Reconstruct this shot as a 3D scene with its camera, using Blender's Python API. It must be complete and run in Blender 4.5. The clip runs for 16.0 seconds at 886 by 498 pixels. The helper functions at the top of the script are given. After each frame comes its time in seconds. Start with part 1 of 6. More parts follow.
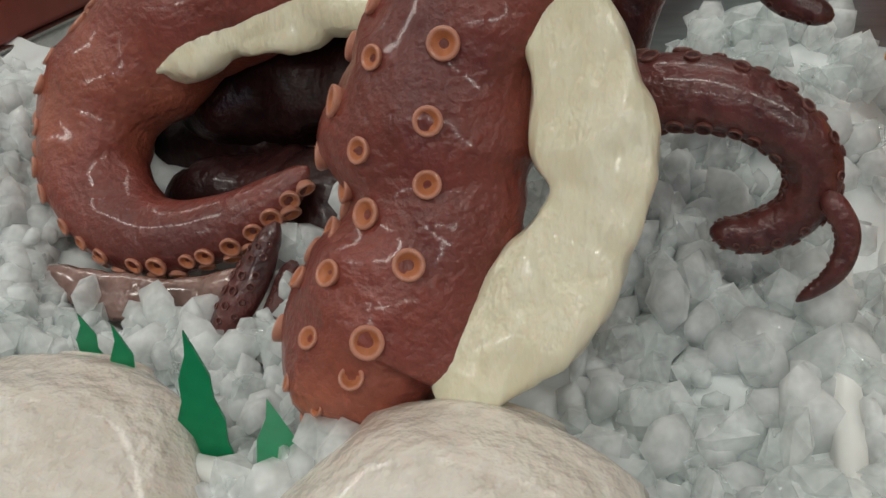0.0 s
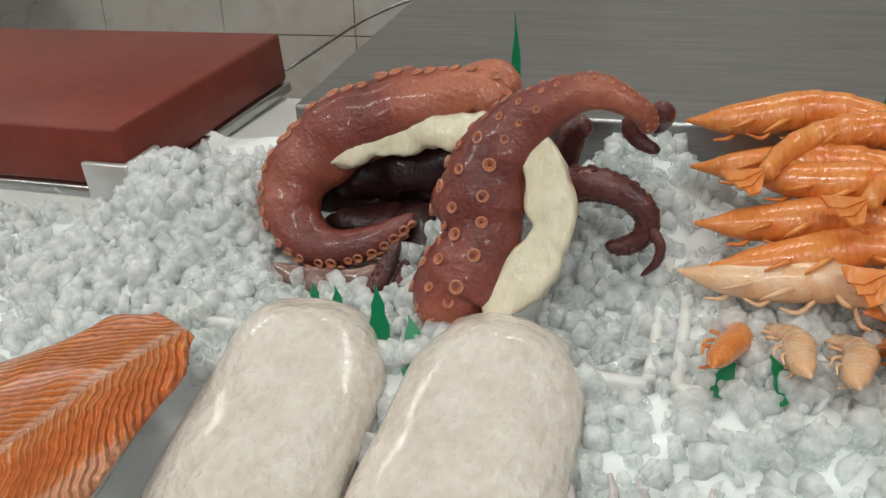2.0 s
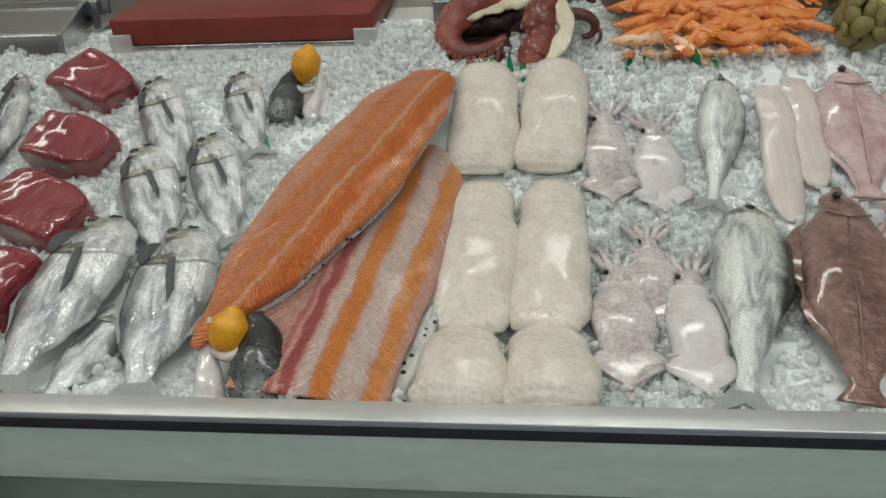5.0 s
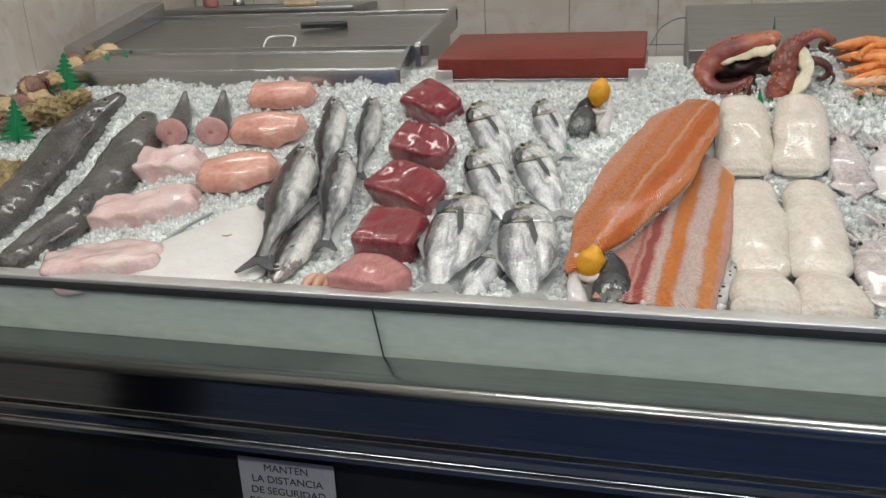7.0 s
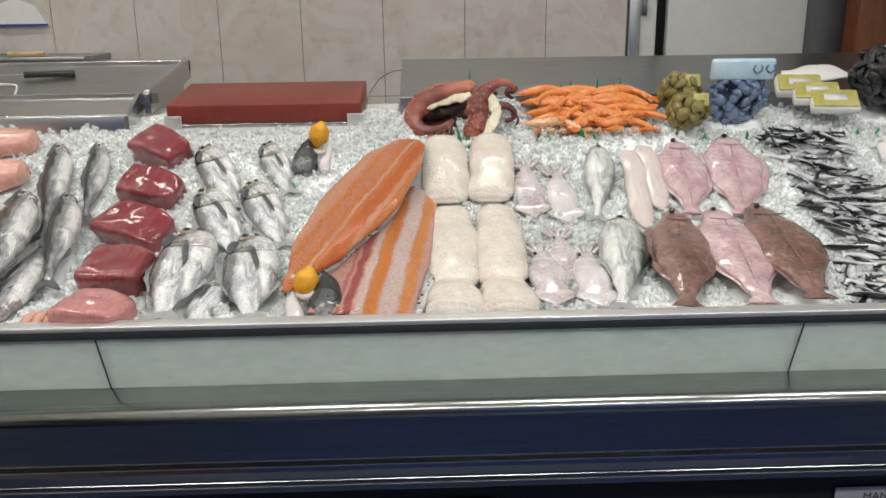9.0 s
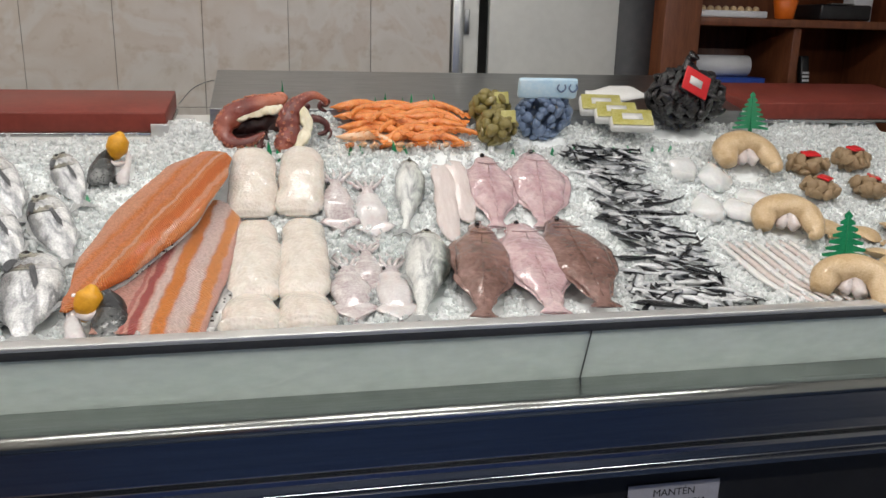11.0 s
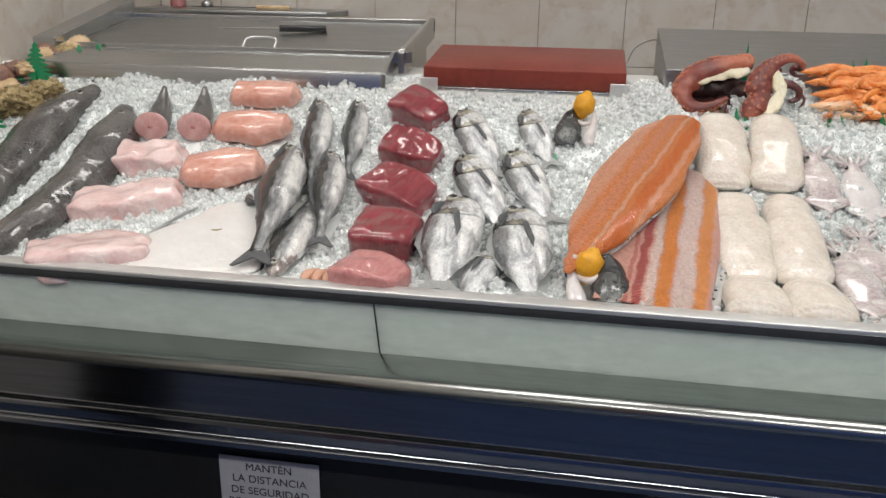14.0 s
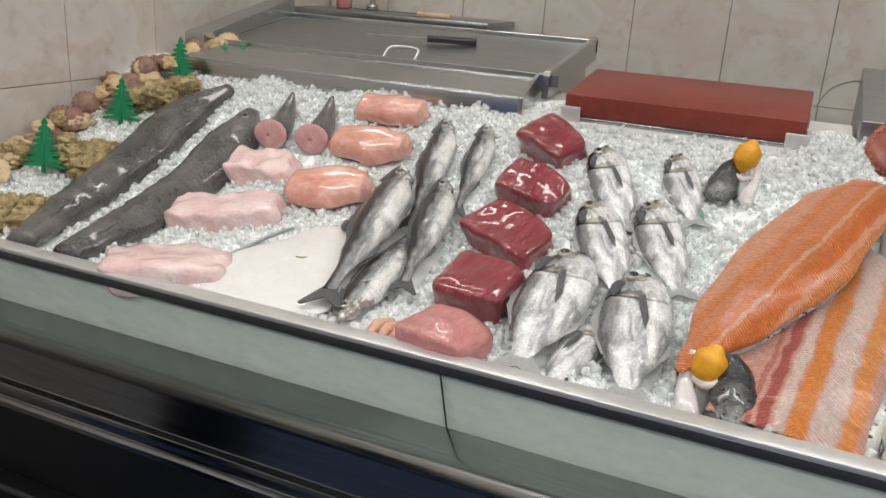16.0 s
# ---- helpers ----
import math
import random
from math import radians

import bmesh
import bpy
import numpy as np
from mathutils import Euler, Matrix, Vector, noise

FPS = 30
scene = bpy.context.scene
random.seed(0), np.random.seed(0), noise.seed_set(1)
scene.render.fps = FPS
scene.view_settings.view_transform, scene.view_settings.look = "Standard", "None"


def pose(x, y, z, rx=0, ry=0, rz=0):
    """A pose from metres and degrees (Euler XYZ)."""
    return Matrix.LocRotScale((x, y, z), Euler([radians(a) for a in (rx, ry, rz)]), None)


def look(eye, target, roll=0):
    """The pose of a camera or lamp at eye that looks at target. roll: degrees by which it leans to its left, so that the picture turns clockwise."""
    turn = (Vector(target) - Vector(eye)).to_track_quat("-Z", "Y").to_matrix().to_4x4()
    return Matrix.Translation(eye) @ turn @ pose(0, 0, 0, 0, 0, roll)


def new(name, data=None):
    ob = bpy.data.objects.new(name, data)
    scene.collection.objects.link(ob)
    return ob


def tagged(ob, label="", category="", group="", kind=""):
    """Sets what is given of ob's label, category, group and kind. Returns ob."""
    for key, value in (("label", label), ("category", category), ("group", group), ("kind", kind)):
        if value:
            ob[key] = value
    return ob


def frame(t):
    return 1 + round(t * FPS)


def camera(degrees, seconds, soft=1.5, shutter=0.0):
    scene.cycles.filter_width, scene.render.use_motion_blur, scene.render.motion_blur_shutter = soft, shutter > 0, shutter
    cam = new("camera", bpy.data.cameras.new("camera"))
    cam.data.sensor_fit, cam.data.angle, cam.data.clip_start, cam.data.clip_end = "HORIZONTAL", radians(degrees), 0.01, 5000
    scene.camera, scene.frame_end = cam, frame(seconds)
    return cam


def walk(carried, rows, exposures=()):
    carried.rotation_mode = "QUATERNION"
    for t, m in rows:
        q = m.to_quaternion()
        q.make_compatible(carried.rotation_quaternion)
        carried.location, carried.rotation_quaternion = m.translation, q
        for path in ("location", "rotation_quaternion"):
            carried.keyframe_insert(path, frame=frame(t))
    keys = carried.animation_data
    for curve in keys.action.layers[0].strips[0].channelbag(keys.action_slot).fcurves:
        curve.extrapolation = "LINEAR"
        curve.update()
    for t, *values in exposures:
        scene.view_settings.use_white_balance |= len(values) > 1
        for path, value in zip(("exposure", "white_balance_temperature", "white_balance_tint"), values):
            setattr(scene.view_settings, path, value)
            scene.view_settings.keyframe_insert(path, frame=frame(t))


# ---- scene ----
cam = camera(56.7, 16.0, soft=1.5)
LEVEL = pose(0, 0, 0.95, -3.5, 0, 0) @ pose(0, 0, -0.95)
PATH = [
    (0, (0.868, 0.596, 1.377), (0.25, 2.338, 0.614), -1.6),
    (0.5, (0.852, 0.617, 1.379), (0.237, 2.394, 0.7), 0.6),
    (1, (0.86, 0.609, 1.387), (0.204, 2.379, 0.727), 0),
    (1.5, (0.876, 0.515, 1.43), (0.239, 2.281, 0.741), -0.3),
    (2, (0.935, 0.309, 1.468), (0.319, 2.093, 0.805), -0.6),
    (2.5, (0.986, 0.127, 1.479), (0.399, 1.894, 0.749), 0.1),
    (3, (0.978, -0.055, 1.479), (0.434, 1.715, 0.723), -3.6),
    (3.2, (0.94, -0.135, 1.471), (0.559, 1.677, 0.714), -4.4),
    (5.3, (0.701, -0.9, 1.484), (0.51, 0.959, 0.774), -2),
    (5.5, (0.618, -0.975, 1.471), (0.448, 0.894, 0.781), -1.7),
    (6, (0.554, -1.109, 1.478), (0.305, 0.77, 0.839), -1.8),
    (6.5, (0.57, -1.235, 1.462), (0.187, 0.638, 0.876), -1),
    (7, (0.493, -1.336, 1.475), (0.007, 0.519, 0.909), -1.6),
    (7.5, (0.394, -1.413, 1.449), (-0.087, 0.454, 0.917), -1.7),
    (8, (0.456, -1.448, 1.441), (0.057, 0.45, 0.953), -2.4),
    (8.5, (0.547, -1.48, 1.447), (0.369, 0.458, 0.986), -1.4),
    (9, (0.628, -1.491, 1.446), (0.677, 0.459, 1.003), -0.9),
    (9.5, (0.702, -1.49, 1.436), (0.897, 0.456, 1.017), -0.6),
    (9.7, (0.718, -1.492, 1.443), (0.984, 0.445, 1.021), -0.3),
    (11.8, (0.744, -1.488, 1.437), (1.151, 0.429, 1.037), 0.7),
    (12, (0.731, -1.486, 1.422), (0.958, 0.463, 1.036), 0.9),
    (12.5, (0.664, -1.492, 1.429), (0.584, 0.465, 1.024), 1.1),
    (13, (0.544, -1.451, 1.433), (0.336, 0.469, 0.914), 1.9),
    (13.5, (0.432, -1.421, 1.441), (0.158, 0.49, 0.915), 1.5),
    (14, (0.367, -1.393, 1.437), (0.044, 0.512, 0.921), 1.5),
    (14.5, (0.322, -1.37, 1.437), (-0.072, 0.523, 0.925), 1.7),
    (15, (0.344, -1.296, 1.433), (-0.078, 0.594, 0.933), 2.8),
    (15.5, (0.407, -1.179, 1.471), (-0.252, 0.637, 0.956), 3.5),
    (16, (0.454, -1.105, 1.476), (-0.29, 0.674, 0.948), 5.1),
]
walk(cam, [(t, LEVEL @ look(eye, target, roll)) for t, eye, target, roll in PATH],
     [(0, -0.75, 6400, 4), (0.5, -0.25, 6500, 10), (1.0, 0.0, 6500, 8), (1.5, 0.05, 6500, 6), (2.0, -0.5, 6400, 4), (2.5, -1.05, 6250, -1), (3.0, -1.1, 6150, -1), (3.2, -1.1, 6150, -1), (5.3, -0.75, 6400, 1), (6.5, -0.58, 6450, 4), (7.0, -0.4, 6450, 6), (8.0, -0.32, 6500, 7), (9.0, -0.2, 6500, 8), (12.0, -0.2, 6500, 10), (16, -0.2, 6500, 9)])

# ---- world, lamps ----
world = bpy.data.worlds.new("world")
scene.world = world
world.use_nodes = True
world.node_tree.nodes["Background"].inputs[0].default_value = (0.75, 0.85, 1.0, 1)
world.node_tree.nodes["Background"].inputs[1].default_value = 0.05
scene.view_settings.exposure = 0.0
TUBES = [(-0.7, -0.15), (0.9, -0.15), (2.5, -0.15), (-0.7, -2.3), (0.9, -2.3), (2.5, -2.3), (0.9, 1.3), (-0.9, 1.3)]
CEIL = 2.75
for lx, ly in TUBES:
    lamp = bpy.data.lights.new("tube_lamp", "AREA")
    lamp.shape, lamp.size, lamp.size_y = "RECTANGLE", 1.2, 0.12
    lamp.energy, lamp.color = (14 if -1 < ly < 0 else (24 if ly < -1 else 6)), (1.0, 0.965, 0.925)
    o = new("tube_lamp", lamp)
    o.matrix_world = pose(lx, ly, CEIL - 0.085)
    tagged(o, kind="structure")

# ---- materials ----


def nt(name, rough=0.5, metal=0.0, spec=0.5, coat=0.0):
    m = bpy.data.materials.new(name)
    m.use_nodes = True
    b = m.node_tree.nodes["Principled BSDF"]
    b.inputs["Roughness"].default_value = rough
    b.inputs["Metallic"].default_value = metal
    b.inputs["Specular IOR Level"].default_value = spec
    b.inputs["Coat Weight"].default_value = coat
    b.inputs["Coat Roughness"].default_value = 0.08
    return m, m.node_tree.nodes, m.node_tree.links, b


def ramp(nodes, stops):
    r = nodes.new("ShaderNodeValToRGB")
    e = r.color_ramp.elements
    e[0].position, e[0].color = stops[0][0], (*stops[0][1], 1)
    e[1].position, e[1].color = stops[-1][0], (*stops[-1][1], 1)
    for p, c in stops[1:-1]:
        n = e.new(p)
        n.color = (*c, 1)
    return r


def noise_tex(nodes, links, scale, detail=4.0, stretch=None, distort=0.0):
    tc = nodes.new("ShaderNodeTexCoord")
    n = nodes.new("ShaderNodeTexNoise")
    n.inputs["Scale"].default_value, n.inputs["Detail"].default_value = scale, detail
    n.inputs["Distortion"].default_value = distort
    if stretch:
        mp = nodes.new("ShaderNodeMapping")
        mp.inputs["Scale"].default_value = stretch
        links.new(tc.outputs["Object"], mp.inputs[0])
        links.new(mp.outputs[0], n.inputs["Vector"])
    else:
        links.new(tc.outputs["Object"], n.inputs["Vector"])
    return n


def bumped(nodes, links, b, height, strength, dist=0.002):
    k = nodes.new("ShaderNodeBump")
    k.inputs["Strength"].default_value, k.inputs["Distance"].default_value = strength, dist
    links.new(height, k.inputs["Height"])
    links.new(k.outputs[0], b.inputs["Normal"])


def plain(name, c1, c2, scale=20.0, rough=0.5, metal=0.0, bump=0.3, spec=0.5, coat=0.0, stretch=None, dist=0.002, sss=0.0, fine=6.0):
    """Two tones in large patches, with a finer grain over them and a fine relief."""
    m, nodes, links, b = nt(name, rough, metal, spec, coat)
    n = noise_tex(nodes, links, scale, 5.0, stretch)
    n2 = noise_tex(nodes, links, scale * fine, 3.0, stretch)
    mix = nodes.new("ShaderNodeMix")
    mix.inputs[0].default_value = 0.4
    links.new(n.outputs[0], mix.inputs[2])
    links.new(n2.outputs[0], mix.inputs[3])
    r = ramp(nodes, [(0.32, c1), (0.68, c2)])
    links.new(mix.outputs[0], r.inputs[0])
    links.new(r.outputs[0], b.inputs["Base Color"])
    if bump:
        bumped(nodes, links, b, mix.outputs[0], bump, max(dist, 0.26 / scale) if coat >= 0.3 else dist)
    if sss:
        b.inputs["Subsurface Weight"].default_value = sss
        b.inputs["Subsurface Radius"].default_value = (0.012, 0.007, 0.005)
        b.inputs["Subsurface Scale"].default_value = 0.6
    return m


def ice_material(name, c1, c2, clear):
    """Ice: much of it clear over the white bed, the rest cloudy and letting light through, under a wet gloss."""
    m, nodes, links, b = nt(name)
    geo = nodes.new("ShaderNodeNewGeometry")
    r = ramp(nodes, [(0.0, c1), (1.0, c2)])
    links.new(geo.outputs["Random Per Island"], r.inputs[0])
    df, tl, tp, gl_ = (nodes.new(k) for k in ("ShaderNodeBsdfDiffuse", "ShaderNodeBsdfTranslucent", "ShaderNodeBsdfTransparent", "ShaderNodeBsdfGlossy"))
    links.new(r.outputs[0], df.inputs[0])
    links.new(r.outputs[0], tl.inputs[0])
    tp.inputs[0].default_value = (0.985, 1.0, 0.995, 1)
    gl_.inputs["Roughness"].default_value = 0.1
    a, c, d = (nodes.new("ShaderNodeMixShader") for _ in range(3))
    a.inputs[0].default_value, d.inputs[0].default_value = 0.3, 0.05
    cl = noise_tex(nodes, links, 90, 3)
    cr_ = nodes.new("ShaderNodeMapRange")
    cr_.inputs["From Min"].default_value, cr_.inputs["From Max"].default_value = 0.35, 0.65
    cr_.inputs["To Min"].default_value, cr_.inputs["To Max"].default_value = clear - 0.2, clear + 0.2
    links.new(cl.outputs[0], cr_.inputs["Value"])
    links.new(cr_.outputs[0], c.inputs[0])
    links.new(df.outputs[0], a.inputs[1])
    links.new(tl.outputs[0], a.inputs[2])
    links.new(a.outputs[0], c.inputs[1])
    links.new(tp.outputs[0], c.inputs[2])
    links.new(c.outputs[0], d.inputs[1])
    links.new(gl_.outputs[0], d.inputs[2])
    links.new(d.outputs[0], nodes["Material Output"].inputs[0])
    n = noise_tex(nodes, links, 160, 3)
    k = nodes.new("ShaderNodeBump")
    k.inputs["Strength"].default_value, k.inputs["Distance"].default_value = 0.5, 0.004
    links.new(n.outputs[0], k.inputs["Height"])
    links.new(k.outputs[0], gl_.inputs["Normal"])
    return m


def skin(name, back, mid, belly, lo, hi, scale=900.0, rough=0.24, metal=0.35, spots=None):
    """Fish skin: tones run from the belly to the back across the flank, with fine scales."""
    m, nodes, links, b = nt(name, rough, metal, 0.6, 0.4)
    tc = nodes.new("ShaderNodeTexCoord")
    sep = nodes.new("ShaderNodeSeparateXYZ")
    links.new(tc.outputs["Object"], sep.inputs[0])
    nz = noise_tex(nodes, links, 30, 4)
    ad = nodes.new("ShaderNodeMath")
    ad.operation = "MULTIPLY_ADD"
    ad.inputs[1].default_value = (hi - lo) * 0.5
    links.new(nz.outputs[0], ad.inputs[0])
    links.new(sep.outputs["Y"], ad.inputs[2])
    mr = nodes.new("ShaderNodeMapRange")
    mr.inputs["From Min"].default_value, mr.inputs["From Max"].default_value = lo + (hi - lo) * 0.25, hi + (hi - lo) * 0.25
    links.new(ad.outputs[0], mr.inputs["Value"])
    r = ramp(nodes, [(0.0, belly), (0.25, belly), (0.5, mid), (0.62, mid), (0.85, back)])
    links.new(mr.outputs[0], r.inputs[0])
    v = nodes.new("ShaderNodeTexVoronoi")
    v.inputs["Scale"].default_value = scale
    mp = nodes.new("ShaderNodeMapping")
    mp.inputs["Scale"].default_value = (0.7, 1.0, 1.0)
    links.new(tc.outputs["Object"], mp.inputs[0])
    links.new(mp.outputs[0], v.inputs["Vector"])
    mul = nodes.new("ShaderNodeMix")
    mul.data_type, mul.blend_type = "RGBA", "MULTIPLY"
    mul.inputs[0].default_value = 0.4
    links.new(r.outputs[0], mul.inputs[6])
    rv = ramp(nodes, [(0.1, (1, 1, 1)), (0.8, (0.35, 0.37, 0.4))])
    links.new(v.outputs["Distance"], rv.inputs[0])
    links.new(rv.outputs[0], mul.inputs[7])
    # light and dark streaks put the flank's reflections into the colour
    st = noise_tex(nodes, links, 26, 5, (0.5, 1.6, 1), 0.8)
    rs0 = ramp(nodes, [(0.36, (0.38, 0.39, 0.4)), (0.5, (0.95, 0.95, 0.95)), (0.62, (1.25, 1.25, 1.22))])
    links.new(st.outputs[0], rs0.inputs[0])
    m2 = nodes.new("ShaderNodeMix")
    m2.data_type, m2.blend_type = "RGBA", "MULTIPLY"
    m2.inputs[0].default_value = 0.8
    links.new(mul.outputs[2], m2.inputs[6])
    links.new(rs0.outputs[0], m2.inputs[7])
    out = m2.outputs[2]
    if spots:
        v2 = nodes.new("ShaderNodeTexVoronoi")
        v2.inputs["Scale"].default_value = spots
        links.new(tc.outputs["Object"], v2.inputs["Vector"])
        rs = ramp(nodes, [(0.22, (1, 1, 1)), (0.3, (0, 0, 0))])
        links.new(v2.outputs["Distance"], rs.inputs[0])
        mx = nodes.new("ShaderNodeMix")
        mx.data_type = "RGBA"
        links.new(rs.outputs[0], mx.inputs[0])
        links.new(out, mx.inputs[6])
        mx.inputs[7].default_value = (0.02, 0.02, 0.022, 1)
        out = mx.outputs[2]
    links.new(out, b.inputs["Base Color"])
    hs = nodes.new("ShaderNodeMath")
    hs.operation = "MULTIPLY_ADD"
    hs.inputs[1].default_value = 6.0
    lumps = noise_tex(nodes, links, 55, 4, (0.6, 1.3, 1.0))
    links.new(lumps.outputs[0], hs.inputs[0])
    links.new(v.outputs["Distance"], hs.inputs[2])
    bumped(nodes, links, b, hs.outputs[0], 0.55, 0.0018)
    return m


def flesh(name, base, line, freq, vee, bands=(), rough=0.28):
    """Cut fish flesh: fine V-shaped fat lines, with broad bands across the fillet (local y, in metres)."""
    m, nodes, links, b = nt(name, rough + 0.06, 0, 0.5, 0.15)
    tc = nodes.new("ShaderNodeTexCoord")
    sep = nodes.new("ShaderNodeSeparateXYZ")
    links.new(tc.outputs["Object"], sep.inputs[0])
    nz = noise_tex(nodes, links, 22, 7)
    ab = nodes.new("ShaderNodeMath")
    ab.operation = "ABSOLUTE"
    links.new(sep.outputs["Y"], ab.inputs[0])
    a1 = nodes.new("ShaderNodeMath")
    a1.operation = "MULTIPLY_ADD"
    a1.inputs[1].default_value = vee
    links.new(ab.outputs[0], a1.inputs[0])
    links.new(sep.outputs["X"], a1.inputs[2])
    a2 = nodes.new("ShaderNodeMath")
    a2.operation = "MULTIPLY_ADD"
    a2.inputs[1].default_value = 0.034
    links.new(nz.outputs[0], a2.inputs[0])
    links.new(a1.outputs[0], a2.inputs[2])
    a3 = nodes.new("ShaderNodeMath")
    a3.operation = "MULTIPLY"
    a3.inputs[1].default_value = freq
    links.new(a2.outputs[0], a3.inputs[0])
    sn = nodes.new("ShaderNodeMath")
    sn.operation = "SINE"
    links.new(a3.outputs[0], sn.inputs[0])
    r = ramp(nodes, [(0.35, base), (1.0, line)])
    mr = nodes.new("ShaderNodeMapRange")
    mr.inputs["From Min"].default_value = -1
    links.new(sn.outputs[0], mr.inputs["Value"])
    links.new(mr.outputs[0], r.inputs[0])
    out = r.outputs[0]
    for y0, wid, colour, amount in bands:
        ya = nodes.new("ShaderNodeMath")
        ya.operation = "MULTIPLY_ADD"
        ya.inputs[1].default_value = 0.022
        links.new(nz.outputs[0], ya.inputs[0])
        links.new(sep.outputs["Y"], ya.inputs[2])
        d = nodes.new("ShaderNodeMath")
        d.operation = "SUBTRACT"
        d.inputs[1].default_value = y0 + 0.011
        links.new(ya.outputs[0], d.inputs[0])
        d2 = nodes.new("ShaderNodeMath")
        d2.operation = "ABSOLUTE"
        links.new(d.outputs[0], d2.inputs[0])
        k = nodes.new("ShaderNodeMapRange")
        k.inputs["From Min"].default_value, k.inputs["From Max"].default_value = wid * 1.25, wid * 0.75
        k.inputs["To Max"].default_value = amount
        links.new(d2.outputs[0], k.inputs["Value"])
        mx = nodes.new("ShaderNodeMix")
        mx.data_type = "RGBA"
        links.new(k.outputs[0], mx.inputs[0])
        links.new(out, mx.inputs[6])
        mx.inputs[7].default_value = (*colour, 1)
        out = mx.outputs[2]
    n2 = noise_tex(nodes, links, 150, 5)
    mul = nodes.new("ShaderNodeMix")
    mul.data_type, mul.blend_type = "RGBA", "MULTIPLY"
    mul.inputs[0].default_value = 0.5
    rr = ramp(nodes, [(0.34, (0.7, 0.62, 0.58)), (0.62, (1.1, 1.1, 1.1))])
    links.new(n2.outputs[0], rr.inputs[0])
    links.new(out, mul.inputs[6])
    links.new(rr.outputs[0], mul.inputs[7])
    links.new(mul.outputs[2], b.inputs["Base Color"])
    b.inputs["Subsurface Weight"].default_value = 0.12
    b.inputs["Subsurface Radius"].default_value = (0.012, 0.006, 0.004)
    b.inputs["Subsurface Scale"].default_value = 0.5
    sm = nodes.new("ShaderNodeMath")
    links.new(mr.outputs[0], sm.inputs[0])
    links.new(n2.outputs[0], sm.inputs[1])
    bumped(nodes, links, b, sm.outputs[0], 0.9, 0.005)
    return m


M = {}
M["ice"] = ice_material("ice", (0.96, 0.985, 0.98), (0.995, 1.0, 0.998), 0.4)
M["ice_clear"] = ice_material("clear_ice", (0.93, 0.975, 0.965), (0.98, 0.995, 0.99), 0.58)
M["ice_bed"] = plain("ice_bed", (0.88, 0.93, 0.92), (0.96, 0.985, 0.98), 13, 0.35, 0, 0.5, dist=0.006, fine=9)
M["glass"], gn, gl, gb = nt("glass_pane")
tr = gn.new("ShaderNodeBsdfTransparent")
tr.inputs[0].default_value = (0.95, 0.985, 0.965, 1)
gs = gn.new("ShaderNodeBsdfGlossy")
gs.inputs["Roughness"].default_value = 0.05
gm = gn.new("ShaderNodeMixShader")
gm.inputs[0].default_value = 0.05
gl.new(tr.outputs[0], gm.inputs[1])
gl.new(gs.outputs[0], gm.inputs[2])
# condensation on the cold glass
gd = gn.new("ShaderNodeBsdfDiffuse")
gd.inputs[0].default_value = (0.84, 0.91, 0.86, 1)
gf = gn.new("ShaderNodeMixShader")
gr = ramp(gn, [(0.3, (0.42, 0.42, 0.42)), (0.7, (0.75, 0.75, 0.75))])
gl.new(noise_tex(gn, gl, 7, 5, (1, 1, 2.5)).outputs[0], gr.inputs[0])
gl.new(gr.outputs[0], gf.inputs[0])
gl.new(gm.outputs[0], gf.inputs[1])
gl.new(gd.outputs[0], gf.inputs[2])
gl.new(gf.outputs[0], gn["Material Output"].inputs[0])
M["steel"] = plain("brushed_steel", (0.42, 0.43, 0.43), (0.58, 0.59, 0.58), 6, 0.27, 1.0, 0.12, stretch=(1, 25, 25), dist=0.0006)
M["steel_ledge"] = plain("ledge_steel", (0.3, 0.315, 0.305), (0.43, 0.445, 0.43), 6, 0.24, 1.0, 0.12, stretch=(1, 25, 25), dist=0.0006)
M["steel_dull"] = plain("dull_steel", (0.3, 0.31, 0.31), (0.44, 0.45, 0.45), 9, 0.34, 1.0, 0.12, stretch=(1, 12, 12), dist=0.0006)
M["steel_front"] = plain("front_steel", (0.26, 0.27, 0.29), (0.36, 0.37, 0.39), 5, 0.2, 1.0, 0.06, stretch=(1, 30, 30), dist=0.0004)
M["alu"] = plain("aluminium_rail", (0.62, 0.63, 0.62), (0.74, 0.74, 0.73), 12, 0.35, 0.6, 0.1)
M["dark_strip"] = plain("dark_strip", (0.03, 0.032, 0.034), (0.05, 0.052, 0.054), 20, 0.4)
M["black"] = plain("black_plinth", (0.008, 0.008, 0.009), (0.016, 0.016, 0.017), 8, 0.45)
M["board"] = plain("red_brown_board", (0.16, 0.032, 0.022), (0.24, 0.05, 0.036), 9, 0.42, 0, 0.3, spec=0.3, dist=0.001)
M["white_pl"] = plain("white_plastic", (0.72, 0.72, 0.69), (0.8, 0.8, 0.77), 20, 0.35)
M["paper"] = plain("white_paper", (0.72, 0.74, 0.76), (0.8, 0.82, 0.84), 30, 0.4)
# white notice paper, with the shade under the counter put in its colour
M["notice"] = plain("shade_toned_paper", (0.42, 0.42, 0.46), (0.5, 0.5, 0.54), 30, 0.4)
M["ink"] = plain("black_ink", (0.02, 0.02, 0.02), (0.03, 0.03, 0.03), 30, 0.5)
M["blackpl"] = plain("black_plastic", (0.01, 0.01, 0.011), (0.02, 0.02, 0.022), 30, 0.3)
M["wood"] = plain("brown_wood", (0.12, 0.035, 0.015), (0.24, 0.085, 0.035), 6, 0.4, 0, 0.3, stretch=(6, 6, 0.7))
